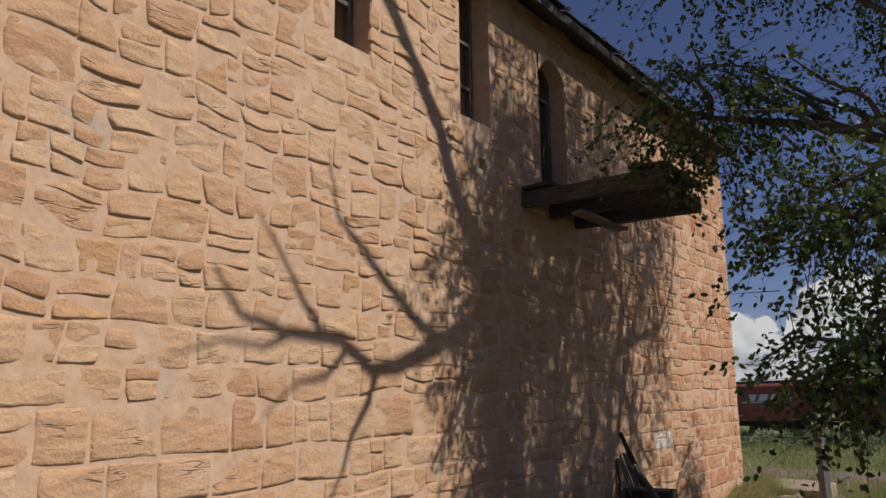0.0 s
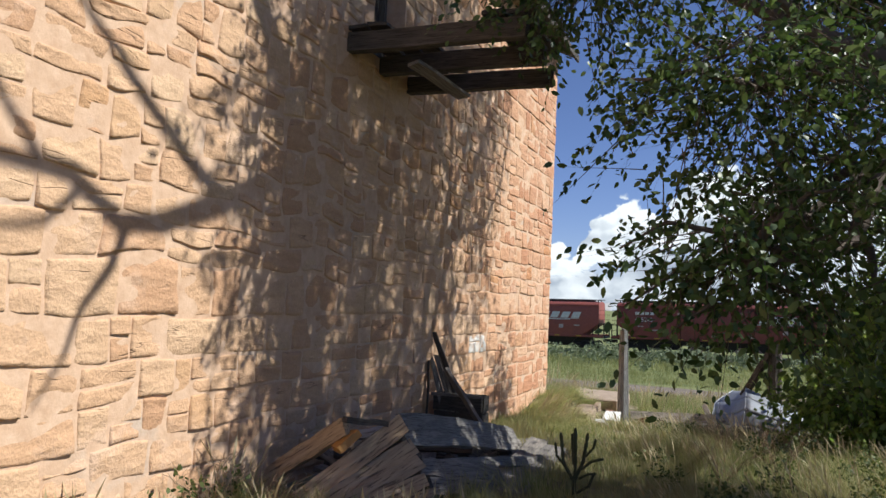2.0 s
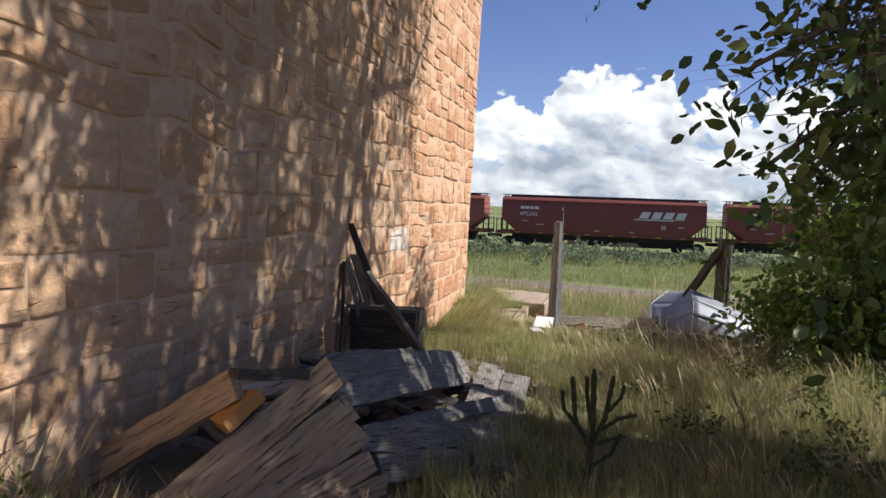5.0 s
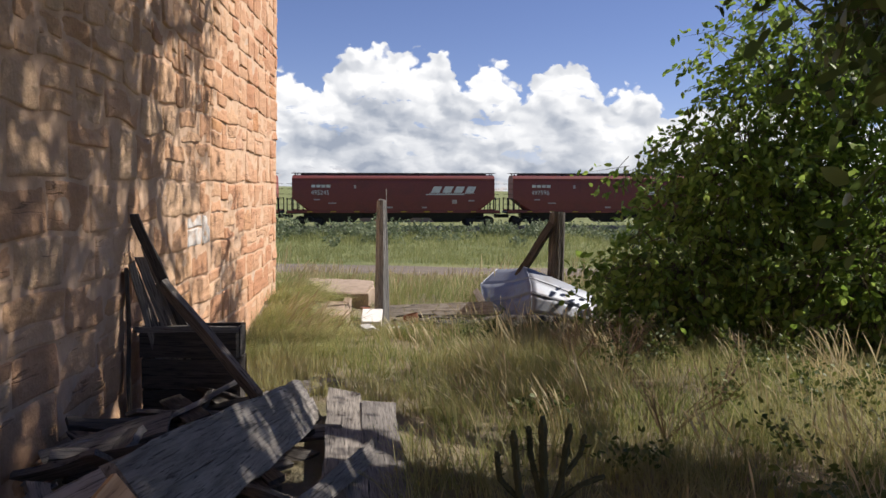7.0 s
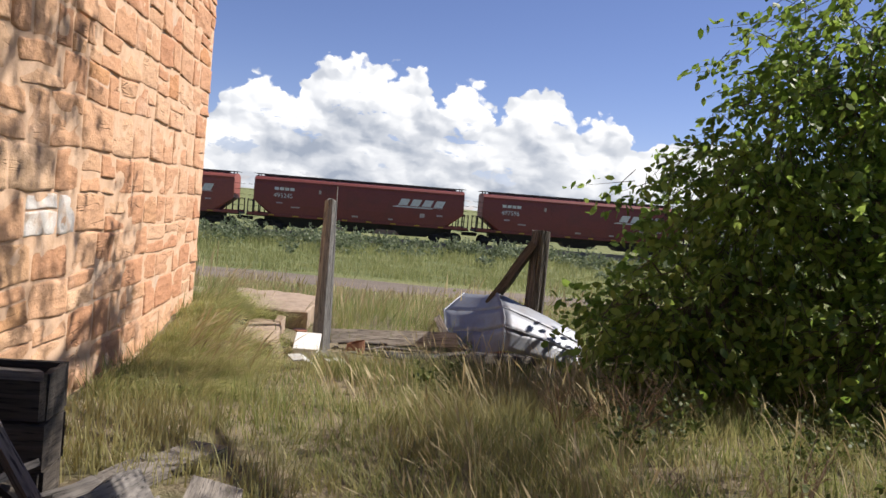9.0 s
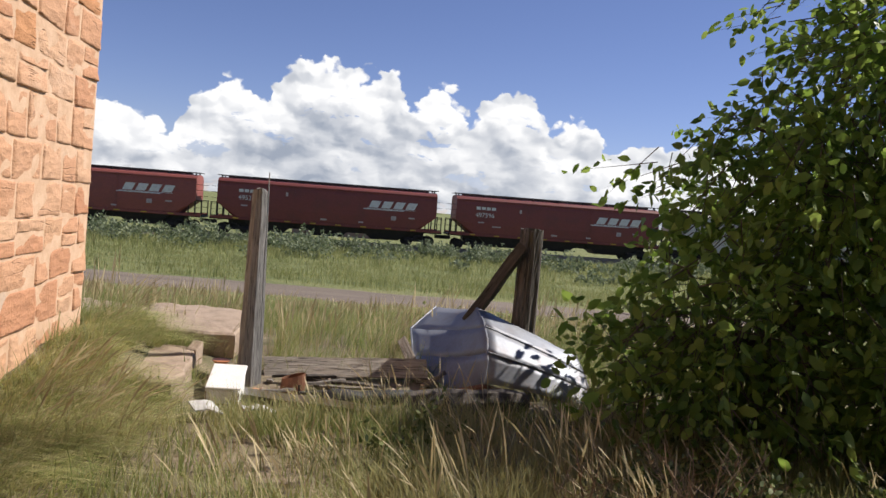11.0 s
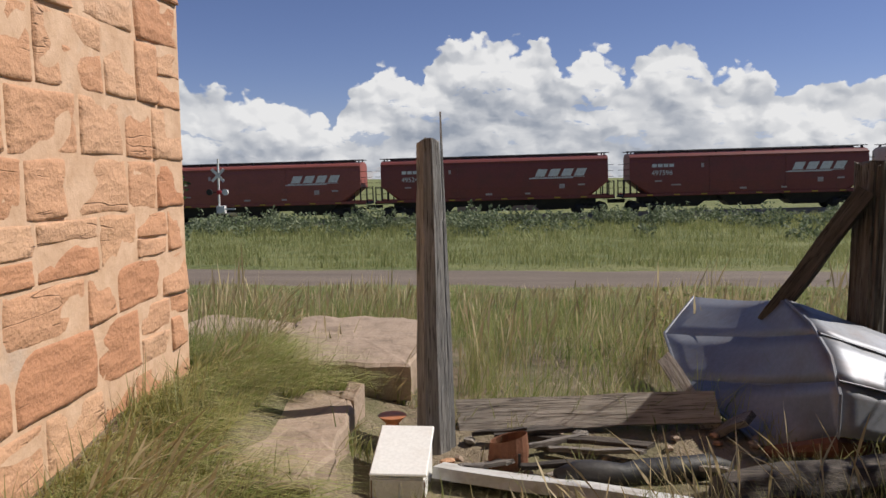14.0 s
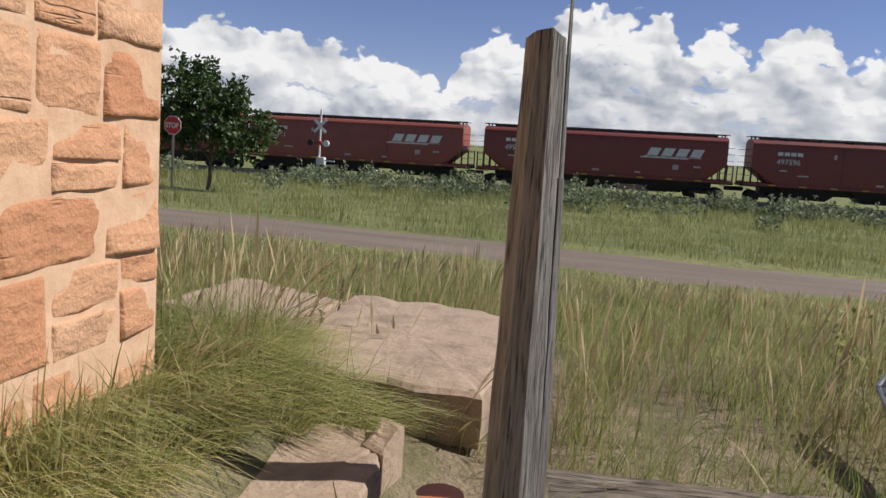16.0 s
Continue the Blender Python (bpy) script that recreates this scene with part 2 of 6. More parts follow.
WOOD_Z = wood_material("weathered_post_wood", (0.10, 0.102, 0.106), (0.21, 0.213, 0.217), (0.35, 0.352, 0.355), (16, 16, 0.8))
WOOD_ROT = wood_material("rotten_post_wood", (0.06, 0.052, 0.045), (0.15, 0.135, 0.12), (0.28, 0.26, 0.235), (18, 18, 0.8))
WOOD_X = wood_material("weathered_board_wood", (0.115, 0.105, 0.096), (0.24, 0.22, 0.20), (0.37, 0.34, 0.31), (0.8, 16, 16))
WOOD_PALE = wood_material("pale_board_wood", (0.29, 0.26, 0.225), (0.46, 0.42, 0.37), (0.6, 0.55, 0.49), (0.8, 16, 16))
WOOD_TAN = wood_material("tan_plank_wood", (0.26, 0.185, 0.12), (0.40, 0.30, 0.195), (0.48, 0.375, 0.26), (0.7, 8, 8))
WOOD_DARK = wood_material("dark_timber", (0.035, 0.03, 0.026), (0.075, 0.064, 0.055), (0.13, 0.11, 0.095), (0.8, 14, 14))


def plain(name, c, rough=0.7, metal=0.0, dirt=(0.12, 0.10, 0.08), amount=0.35, scale=4.0, bump=0.15):
    a = Mat(name, rough, metal)
    n = a.noise(scale, 7, 0.65)
    a.color(a.mix(a.mix(amount, (0, 0, 0), a.ramp(n, (0.48, (0, 0, 0)), (0.7, (1, 1, 1)))), a.mix(0.5, c, a.ramp(a.noise(scale * 9, 5), (0.3, (0.78, 0.78, 0.78)), (0.7, (1.12, 1.12, 1.12))), "MULTIPLY"), dirt))
    a.bump(a.noise(scale * 6, 6), bump, 0.01)
    return a.m


# ---- mesh helpers ----
def empty(name, at=(0, 0, 0), **tags):
    ob = new(name)
    ob.location = at
    return tagged(ob, **tags)


def finish(name, bm, material, parent=None, label="", smooth=False):
    me = bpy.data.meshes.new(name)
    bm.normal_update()
    bm.to_mesh(me)
    bm.free()
    if smooth:
        me.shade_smooth()
    return attach(name, me, material, parent, label)


def attach(name, me, material, parent=None, label=""):
    if material and not me.materials:
        me.materials.append(material)
    ob = new(name, me)
    ob.parent = parent
    return tagged(ob, label=label)


part = finish


def box_bm(bm, size, at=(0, 0, 0), turn=None, bevel=0.0):
    """A bevelled box of that size about at."""
    m = Matrix.Translation(at) @ (turn.to_4x4() if turn else Matrix.Identity(4)) @ Matrix.Diagonal((*size, 1))
    g = bmesh.ops.create_cube(bm, size=1, matrix=m)
    if bevel:
        es = list({e for v in g["verts"] for e in v.link_edges})
        bmesh.ops.bevel(bm, geom=es, offset=bevel, segments=1, affect="EDGES", profile=0.5)
    return bm


def cyl_bm(bm, r1, r2, a, b, seg=12):
    a, b = Vector(a), Vector(b)
    m = Matrix.Translation((a + b) / 2) @ (b - a).to_track_quat("Z", "Y").to_matrix().to_4x4()
    bmesh.ops.create_cone(bm, cap_ends=True, segments=seg, radius1=r1, radius2=r2, depth=(b - a).length, matrix=m)
    return bm


def mesh_from(name, verts, faces):
    me = bpy.data.meshes.new(name)
    me.from_pydata([tuple(v) for v in verts], [], faces)
    me.update()
    return me


def plank_mesh(name, length, width, thick, seed, cup=0.0, ragged=0.02, seg=8):
    """A weathered board along x: wavering edges, broken ends, a little warp."""
    rng = random.Random(seed)
    vs, fs = [], []
    ph = rng.random() * 6
    for i in range(seg + 1):
        t = i / seg
        end = (rng.uniform(-1, 1) * ragged * 2 if i in (0, seg) else 0, rng.uniform(-1, 1) * ragged * 2 if i in (0, seg) else 0)
        wob = rng.uniform(-1, 1) * ragged * 0.3
        zc = cup * math.sin(t * math.pi) + 0.004 * math.sin(ph + t * 9)
        for (sy, sz) in ((-1, -1), (1, -1), (1, 1), (-1, 1)):
            w = width / 2 + rng.uniform(-1, 1) * ragged * 0.25
            x = (t - 0.5) * length + end[0 if sy < 0 else 1]
            vs.append((x, sy * w + wob, zc + sz * thick / 2 + rng.uniform(-1, 1) * 0.0015))
    for i in range(seg):
        a = 4 * i
        for k in range(4):
            fs.append((a + k, a + (k + 1) % 4, a + 4 + (k + 1) % 4, a + 4 + k))
    fs.append((3, 2, 1, 0))
    e = 4 * seg
    fs.append((e, e + 1, e + 2, e + 3))
    return mesh_from(name, vs, [f[::-1] for f in fs])


GRADE = 0.0215                                       # the railway climbs along x


def climb(x):
    return GRADE * (min(150.0, max(-120.0, x)) + 26.0)


def ground_z(x, y):
    """The lie of the land: falling gently along the walk to the railway."""
    pts = ((-60, 0.4), (-6, 0.15), (0, 0.0), (4, -0.28), (8, -0.52), (12, -0.68), (16, -0.9), (20, -1.02), (25, -1.26), (29, -1.36), (45, -2.25), (66, -3.25), (72, -3.3), (120, -4.2), (3000, -12))
    z = pts[-1][1]
    for (a, za), (b, zb) in zip(pts, pts[1:]):
        if y <= b:
            t = min(1, max(0, (y - a) / (b - a)))
            z = za + (zb - za) * t
            break
    if y > 40:                          # the land rises with the railway
        z += climb(x) * min(1, (y - 40) / 28) * max(0, 1 - max(0, y - 90) / 300)
    if 15 < y < 19.5 and x < -3.6:      # the bank at the corner of the building
        z += 0.3 * min(1, (-3.6 - x) / 0.9) * min(1, (y - 15) / 1.5) * min(1, (19.5 - y) / 2)
    if 15.4 < y < 17.4 and -3.75 < x < -0.8:            # hollow among the rubble
        z -= 0.09 * min(1, (y - 15.4) / 0.5, (17.4 - y) / 0.4, (x + 3.75) / 0.25, (-0.8 - x) / 0.5)
    if -4 < y < 40:
        z += 0.035 * noise.noise(Vector((x * 0.7, y * 0.7, 3)))
    return z


# ---- ground ----
_a = Mat("dry_soil", 0.95)
_a.world()
c1 = _a.ramp(_a.noise(0.8, 6), (0.35, (0.17, 0.13, 0.085)), (0.65, (0.32, 0.26, 0.18)))
c2 = _a.ramp(_a.noise(0.35, 5), (0.4, (0.13, 0.125, 0.06)), (0.65, (0.25, 0.21, 0.12)))
_a.color(_a.mix(_a.ramp(_a.noise(2.1, 6), (0.42, (0, 0, 0)), (0.58, (1, 1, 1))), c1, c2))
_a.bump(_a.add(_a.noise(8, 7), _a.noise(30, 5)), 0.8, 0.05)
SOIL = _a.m
_a = Mat("meadow", 0.95)
_a.world()
c1 = _a.ramp(_a.noise(0.25, 7, 0.65, (1, 3, 1)), (0.3, (0.10, 0.13, 0.04)), (0.5, (0.17, 0.19, 0.065)), (0.72, (0.25, 0.24, 0.10)))
_a.color(_a.mix(0.6, c1, _a.ramp(_a.noise(5, 6), (0.3, (0.55, 0.6, 0.5)), (0.7, (1.25, 1.2, 1.1))), "MULTIPLY"))
_a.bump(_a.noise(6, 6), 0.9, 0.15)
MEADOW = _a.m
_a = Mat("gravel", 0.95)
_a.world()
_a.color(_a.mix(0.8, _a.ramp(_a.noise(0.9, 6, 0.6, (0.3, 1.6, 1)), (0.3, (0.14, 0.11, 0.088)), (0.7, (0.22, 0.18, 0.145))), _a.ramp(_a.noise(45, 4), (0.3, (0.5, 0.5, 0.5)), (0.7, (1.3, 1.28, 1.25))), "MULTIPLY"))
_a.bump(_a.noise(45, 5), 0.6, 0.02)
GRAVEL = _a.m


def build_ground():
    xs = sorted({*np.arange(-12, 12.01, 0.5).tolist(), -2600, -900, -300, -150, -80, -50, -35, -25, -18, 18, 25, 35, 50, 80, 150, 300, 900, 2600})
    ys = sorted({*np.arange(-6, 30.01, 0.5).tolist(), -900, -300, -100, -40, -15, 34, 38, 42, 46, 52, 58, 64, 66, 68, 78, 90, 110, 150, 300, 900, 3000})
    vs = [(x, y, ground_z(x, y)) for y in ys for x in xs]
    w = len(xs)
    fs = [(j * w + i, j * w + i + 1, (j + 1) * w + i + 1, (j + 1) * w + i) for j in range(len(ys) - 1) for i in range(w - 1)]
    me = mesh_from("ground", vs, fs)
    me.materials.append(SOIL)
    me.materials.append(MEADOW)
    for p in me.polygons:
        p.use_smooth = True
        p.material_index = 1 if p.center.y > 20.5 or abs(p.center.x) > 9 else 0
    tagged(attach("ground", me, None), "dry soil and meadow falling to a railway", "ground", kind="structure")
    # the track crossing the meadow
    vs, fs = [], []
    xs = np.arange(-90, 90.1, 1.5)
    for i, x in enumerate(xs):
        for k, y in enumerate((25.7, 26.2, 27.2, 28.2, 28.8)):
            yy = y + 0.18 * noise.noise(Vector((x * 0.3, y, 1)))
            vs.append((x, yy, ground_z(x, yy) + (0.03 if 0 < k < 4 else -0.02)))
    for i in range(len(xs) - 1):
        for k in range(4):
            a = i * 5 + k
            fs.append((a, a + 5, a + 6, a + 1))
    tagged(attach("road", mesh_from("road", vs, fs), GRAVEL), "grey-brown gravel track between grass verges", "road", kind="structure")


build_ground()

# ---- building ----
WX, WY0, WY1, WTOP = -4.92, -7.0, 17.45, 6.75      # outer face, ends and height of the long wall
OPENINGS = [(4.96, 5.50, 4.86, 6.25), (7.08, 7.74, 4.70, 6.55), (9.0, 9.8, 3.98, 6.2), (7.46, 7.6, 4.12, 4.26)]   # y0 y1 z0 z1


def wall_bm(x_out, thick, y0, y1, z0, z1, holes):
    """A wall in the plane of x with through openings."""
    ysl = sorted({y0, y1, *[v for h in holes for v in h[:2]]})
    zsl = sorted({z0, z1, *[v for h in holes for v in h[2:]]})
    solid = lambda i, j: 0 <= i < len(ysl) - 1 and 0 <= j < len(zsl) - 1 and not any(h[0] <= (ysl[i] + ysl[i + 1]) / 2 <= h[1] and h[2] <= (zsl[j] + zsl[j + 1]) / 2 <= h[3] for h in holes)
    bm = bmesh.new()
    a, b = x_out, x_out - thick
    for i in range(len(ysl) - 1):
        for j in range(len(zsl) - 1):
            if not solid(i, j):
                continue
            p, q, r, s = ysl[i], ysl[i + 1], zsl[j], zsl[j + 1]
            quads = [((a, p, r), (a, q, r), (a, q, s), (a, p, s)), ((b, q, r), (b, p, r), (b, p, s), (b, q, s))]
            if not solid(i - 1, j):
                quads.append(((b, p, r), (a, p, r), (a, p, s), (b, p, s)))
            if not solid(i + 1, j):
                quads.append(((a, q, r), (b, q, r), (b, q, s), (a, q, s)))
            if not solid(i, j - 1):
                quads.append(((a, q, r), (a, p, r), (b, p, r), (b, q, r)))
            if not solid(i, j + 1):
                quads.append(((a, p, s), (a, q, s), (b, q, s), (b, p, s)))
            for quad in quads:
                bm.faces.new([bm.verts.new(v) for v in quad])
    bmesh.ops.remove_doubles(bm, verts=bm.verts, dist=0.001)
    return bm


wall_east = tagged(finish("wall_east", wall_bm(WX, 0.55, WY0, WY1, -1.6, WTOP, OPENINGS), MORTAR), "tan sandstone rubble wall of an old mill", "wall", kind="structure")


def plain_wall(name, lo, hi, label):
    bm = bmesh.new()
    box_bm(bm, [h - l for l, h in zip(lo, hi)], [(h + l) / 2 for l, h in zip(lo, hi)])
    return tagged(finish(name, bm, MORTAR), label, "wall", kind="structure")


plain_wall("wall_north", (-16, WY1 - 0.55, -1.6), (WX - 0.552, WY1, WTOP), "tan sandstone end wall")
plain_wall("wall_south", (-16, WY0, -1.6), (WX - 0.552, WY0 + 0.55, WTOP), "tan sandstone end wall")
plain_wall("wall_west", (-16.55, WY0, -1.6), (-16.002, WY1, WTOP), "tan sandstone back wall")
# ---- railway and train ----
RAIL_Y, RAIL_Z = 72.9, -2.98
RED = plain("hopper_red_paint", (0.21, 0.05, 0.042), 0.55, dirt=(0.12, 0.05, 0.042), amount=0.5, scale=0.7)
RED_B = plain("hopper_faded_red_paint", (0.29, 0.08, 0.062), 0.55, dirt=(0.15, 0.06, 0.05), amount=0.5, scale=0.7)
CAR_BLACK = plain("running_gear_black", (0.018, 0.016, 0.015), 0.7, dirt=(0.06, 0.045, 0.035), amount=0.4, scale=2)
WHITE_PAINT = plain("white_paint", (0.72, 0.72, 0.70), 0.6, amount=0.25, scale=3)
YELLOW_PAINT = plain("yellow_marker_paint", (0.55, 0.36, 0.03), 0.6)
STEEL = plain("rail_steel", (0.28, 0.25, 0.23), 0.45, 0.9)
BALLAST = plain("ballast_stone", (0.24, 0.21, 0.19), 0.95, scale=6, bump=0.9)
PALE_GREY = plain("hopper_pale_grey_paint", (0.50, 0.50, 0.46), 0.55, dirt=(0.30, 0.27, 0.23), amount=0.4, scale=0.7)
GRAFFITI = plain("pale_graffiti_paint", (0.62, 0.63, 0.66), 0.6)


def text_mesh(body, size, bold=0.0):
    cu = bpy.data.curves.new("text", "FONT")
    cu.body, cu.size, cu.extrude, cu.offset = body, size, 0.004, bold
    ob = bpy.data.objects.new("text", cu)
    scene.collection.objects.link(ob)
    me = bpy.data.meshes.new_from_object(ob.evaluated_get(bpy.context.evaluated_depsgraph_get()))
    bpy.data.objects.remove(ob)
    bpy.data.curves.remove(cu)
    return me


def skewed(bm, x0, x1, z0, z1, y, skew=0.0, t=0.006):
    """A thin slanting plate on the side of a car."""
    lo = [bm.verts.new(v) for v in ((x0, y, z0), (x1, y, z0), (x1 + skew, y, z1), (x0 + skew, y, z1))]
    hi = [bm.verts.new((v.co.x, y - t, v.co.z)) for v in lo]
    bm.faces.new(hi)
    for k in range(4):
        bm.faces.new((lo[k], lo[(k + 1) % 4], hi[(k + 1) % 4], hi[k]))


CAR_L = 18.9


def wheel_set(parent):
    for tx in (-7.35, 7.35):
        bm = bmesh.new()
        box_bm(bm, (2.3, 0.16, 0.26), (tx, -1.0, 0.55), bevel=0.04)
        box_bm(bm, (0.8, 0.2, 0.42), (tx, -1.0, 0.6), bevel=0.04)
        box_bm(bm, (2.3, 0.16, 0.26), (tx, 1.0, 0.55), bevel=0.04)
        box_bm(bm, (0.5, 2.2, 0.3), (tx, 0, 0.75), bevel=0.04)
        for sx in (-0.9, 0.9):
            box_bm(bm, (0.34, 0.22, 0.3), (tx + sx, -1.02, 0.48), bevel=0.03)
        bogie = part("bogie", bm, CAR_BLACK, parent)
        for sx in (-0.9, 0.9):
            bm = bmesh.new()
            for sy in (-0.76, 0.76):
                cyl_bm(bm, 0.42, 0.42, (tx + sx, sy - 0.07, 0.43), (tx + sx, sy + 0.07, 0.43), 20)
                cyl_bm(bm, 0.46, 0.46, (tx + sx, sy * 0.93 - 0.02, 0.43), (tx + sx, sy * 0.93 + 0.02, 0.43), 20)
            cyl_bm(bm, 0.09, 0.09, (tx + sx, -0.8, 0.43), (tx + sx, 0.8, 0.43), 10)
            part("wheelset", bm, CAR_BLACK, bogie)


def hopper_car(x, number, paint, tag=0, label=""):
    car = empty("hopper_car", (x, RAIL_Y, RAIL_Z + climb(x)), label=label, category="rail car", group="cars of the freight train")
    car.rotation_euler.y = -math.atan(GRADE)
    # body: rounded sides, hopper slopes at both ends
    prof = [(1.30, 1.20), (1.50, 1.45), (1.565, 2.2), (1.575, 3.0), (1.54, 3.75), (1.47, 4.12), (1.30, 4.32), (0.6, 4.45)]
    half = 8.65
    bm = bmesh.new()
    rings = []
    for px, cut in ((-half, True), (-half + 1.55, False), (-2.75, False), (2.75, False), (half - 1.55, False), (half, True)):
        side = [(-w, z) for w, z in prof] + [(w, z) for w, z in reversed(prof)]
        rings.append([bm.verts.new((px, y, max(z, 2.45 + (z - 1.2) * 0.01) if cut else z)) for y, z in side])
    for a, b in zip(rings, rings[1:]):
        for k in range(len(a)):
            q = (a[k], b[k], b[(k + 1) % len(a)], a[(k + 1) % len(a)])
            bm.faces.new(q)
    bm.faces.new(rings[0])
    bm.faces.new(rings[-1][::-1])
    body = part("body", bm, paint, car)
    bm = bmesh.new()                                    # top chord and side sill, seams
    for sy in (-1, 1):
        box_bm(bm, (2 * half, 0.09, 0.13), (0, sy * 1.52, 4.12), bevel=0.02)
        box_bm(bm, (2 * half + 0.9, 0.10, 0.20), (0, sy * 1.50, 1.32), bevel=0.02)
    for k in (-2.75, 2.75):
        box_bm(bm, (0.07, 0.03, 2.6), (k, -1.575, 2.75))
    part("side_rail", bm, paint, body)
    # centre sill, widened in black to stand in for shade under the car
    part("center_sill", box_bm(bmesh.new(), (15.6, 1.6, 0.5), (0, 0, 1.0), bevel=0.03), CAR_BLACK, car)
    bm = bmesh.new()                                    # hopper outlets
    for k in (-4.6, 0.0, 4.6):
        top = [bm.verts.new((k + a, b, 1.22)) for a, b in ((-2.1, -1.28), (2.1, -1.28), (2.1, 1.28), (-2.1, 1.28))]
        bot = [bm.verts.new((k + a, b, 0.38)) for a, b in ((-1.1, -0.9), (1.1, -0.9), (1.1, 0.9), (-1.1, 0.9))]
        for i in range(4):
            bm.faces.new((top[i], top[(i + 1) % 4], bot[(i + 1) % 4], bot[i]))
        bm.faces.new(bot)
    part("hopper", bm, CAR_BLACK, car)
    bm = bmesh.new()                                    # running boards and hatches on the roof
    for sy in (-0.75, 0.75):
        box_bm(bm, (2 * half + 0.3, 0.28, 0.05), (0, sy, 4.62))
        for k in range(9):
            box_bm(bm, (0.06, 0.3, 0.22), (-half + 0.2 + k * (2 * half - 0.4) / 8, sy, 4.5))
    box_bm(bm, (2 * half - 1.2, 0.6, 0.16), (0, 0, 4.53), bevel=0.03)
    part("roof_walkway", bm, CAR_BLACK, car)
    for e in (-1, 1):                                   # end platforms, posts, ladders
        bm = bmesh.new()
        box_bm(bm, (1.9, 2.7, 0.16), (e * 8.25, 0, 1.22), bevel=0.02)
        box_bm(bm, (0.8, 0.3, 0.3), (e * 9.2, 0, 0.9), bevel=0.05)
        for sy in (-1.38, 1.38):
            box_bm(bm, (0.10, 0.08, 2.8), (e * 8.6, sy, 2.6))
            box_bm(bm, (0.08, 0.07, 1.3), (e * 9.1, sy, 1.85))
            box_bm(bm, (0.08, 0.07, 1.3), (e * 8.1, sy, 1.85))
            box_bm(bm, (1.1, 0.05, 0.05), (e * 8.6, sy, 2.45))
            for k in range(7):
                box_bm(bm, (0.5, 0.03, 0.03), (e * 8.85, sy, 1.0 + k * 0.45))
        part("end_platform", bm, CAR_BLACK, car)
    wheel_set(car)
    # marks on the side seen from the meadow
    bm = bmesh.new()
    for k in range(4):
        skewed(bm, -7.0 + k * 0.42, -6.66 + k * 0.42, 3.38, 3.62, -1.60)
    ink = CAR_BLACK if tag == 9 else WHITE_PAINT
    part("reporting_mark", bm, ink, body, "row of small painted marks")
    me = text_mesh(number, 0.52)
    me.transform(Matrix.Translation((-7.05, -1.60, 2.78)) @ Matrix.Rotation(radians(90), 4, "X"))
    attach("car_number", me, ink, body, "painted car number")
    if tag not in (3, 9):
        bm = bmesh.new()                                # wide slanting railway emblem, as plain shapes
        for k in range(4):
            skewed(bm, 3.15 + k * 0.98, 3.88 + k * 0.98, 2.93, 3.48, -1.60, 0.26)
        skewed(bm, 2.7, 6.0, 2.76, 2.83, -1.60, 0.05)
        skewed(bm, 2.95, 6.9, 2.85, 2.885, -1.60, 0.05)
        part("emblem", bm, WHITE_PAINT, body, "white slanting emblem of plain bars")
    elif tag == 3:
        bm = bmesh.new()
        for k in range(20):
            a, b = k * math.pi / 10, (k + 1) * math.pi / 10
            q = [(r * math.cos(t), -1.605, 2.9 + r * math.sin(t)) for r, t in ((0.62, a), (0.62, b), (0.74, b), (0.74, a))]
            bm.faces.new([bm.verts.new(v) for v in q][::-1])
        for a in (0, 90):
            box_bm(bm, (1.0, 0.012, 0.26), (0, 0, 0), Matrix.Rotation(radians(a), 3, "Y"))
            bmesh.ops.translate(bm, verts=bm.verts[-8:], vec=(0, -1.605, 2.9))
        bmesh.ops.translate(bm, verts=bm.verts, vec=(6.4, 0, 0))
        part("emblem", bm, WHITE_PAINT, body, "round white emblem with a cross")
    stencil = plain("stencil_white", (0.5, 0.42, 0.4), 0.7) if "stencil_white" not in bpy.data.materials else bpy.data.materials["stencil_white"]
    for k, (a, b, c, d) in enumerate(((-3.4, 3.3, 0.18, 0.3), (-0.6, 1.62, 0.5, 0.14), (2.4, 1.62, 0.4, 0.12), (5.0, 2.0, 0.4, 0.34), (6.4, 2.2, 0.5, 0.12), (-5.6, 2.0, 0.7, 0.1), (-6.8, 2.3, 0.5, 0.1))):
        bm = bmesh.new()                                # small stencil plates
        skewed(bm, a, a + c, b, b + d, -1.60)
        part("stencil", bm, stencil, body)
    for k in range(8):
        bm = bmesh.new()
        skewed(bm, -7.4 + k * 2.0, -6.95 + k * 2.0, 1.27, 1.36, -1.565)
        part("marker", bm, YELLOW_PAINT, body)
    if tag == 1:                                        # graffiti: fat rounded strokes that cannot be read
        rng = random.Random(5)
        bm = bmesh.new()
        for k in range(7):
            cx = -5.6 + k * 1.55
            for s in range(3):
                x0, z0 = cx + rng.uniform(-0.5, 0.3), 1.6 + rng.uniform(0, 0.2)
                skewed(bm, x0, x0 + rng.uniform(0.3, 0.5), z0, z0 + rng.uniform(0.8, 1.35), -1.61 - 0.006 * s, rng.uniform(-0.4, 0.5))
            skewed(bm, cx - 0.5, cx + 0.75, 1.62, 1.86, -1.632, 0.1)
            skewed(bm, cx - 0.35, cx + 0.8, 2.62, 2.82, -1.635, 0.1)
        part("graffiti", bm, GRAFFITI, body, "fat grey graffiti strokes")
    elif tag == 2:
        rng = random.Random(8)
        bm = bmesh.new()
        for k in range(26):
            x0, z0 = -5.2 + rng.random() ** 1.2 * 7, 1.5 + rng.random() * 0.5
            skewed(bm, x0, x0 + rng.uniform(0.05, 0.12), z0, z0 + rng.uniform(0.3, 0.75), -1.605 - 0.0007 * k, rng.uniform(-0.4, 0.4))
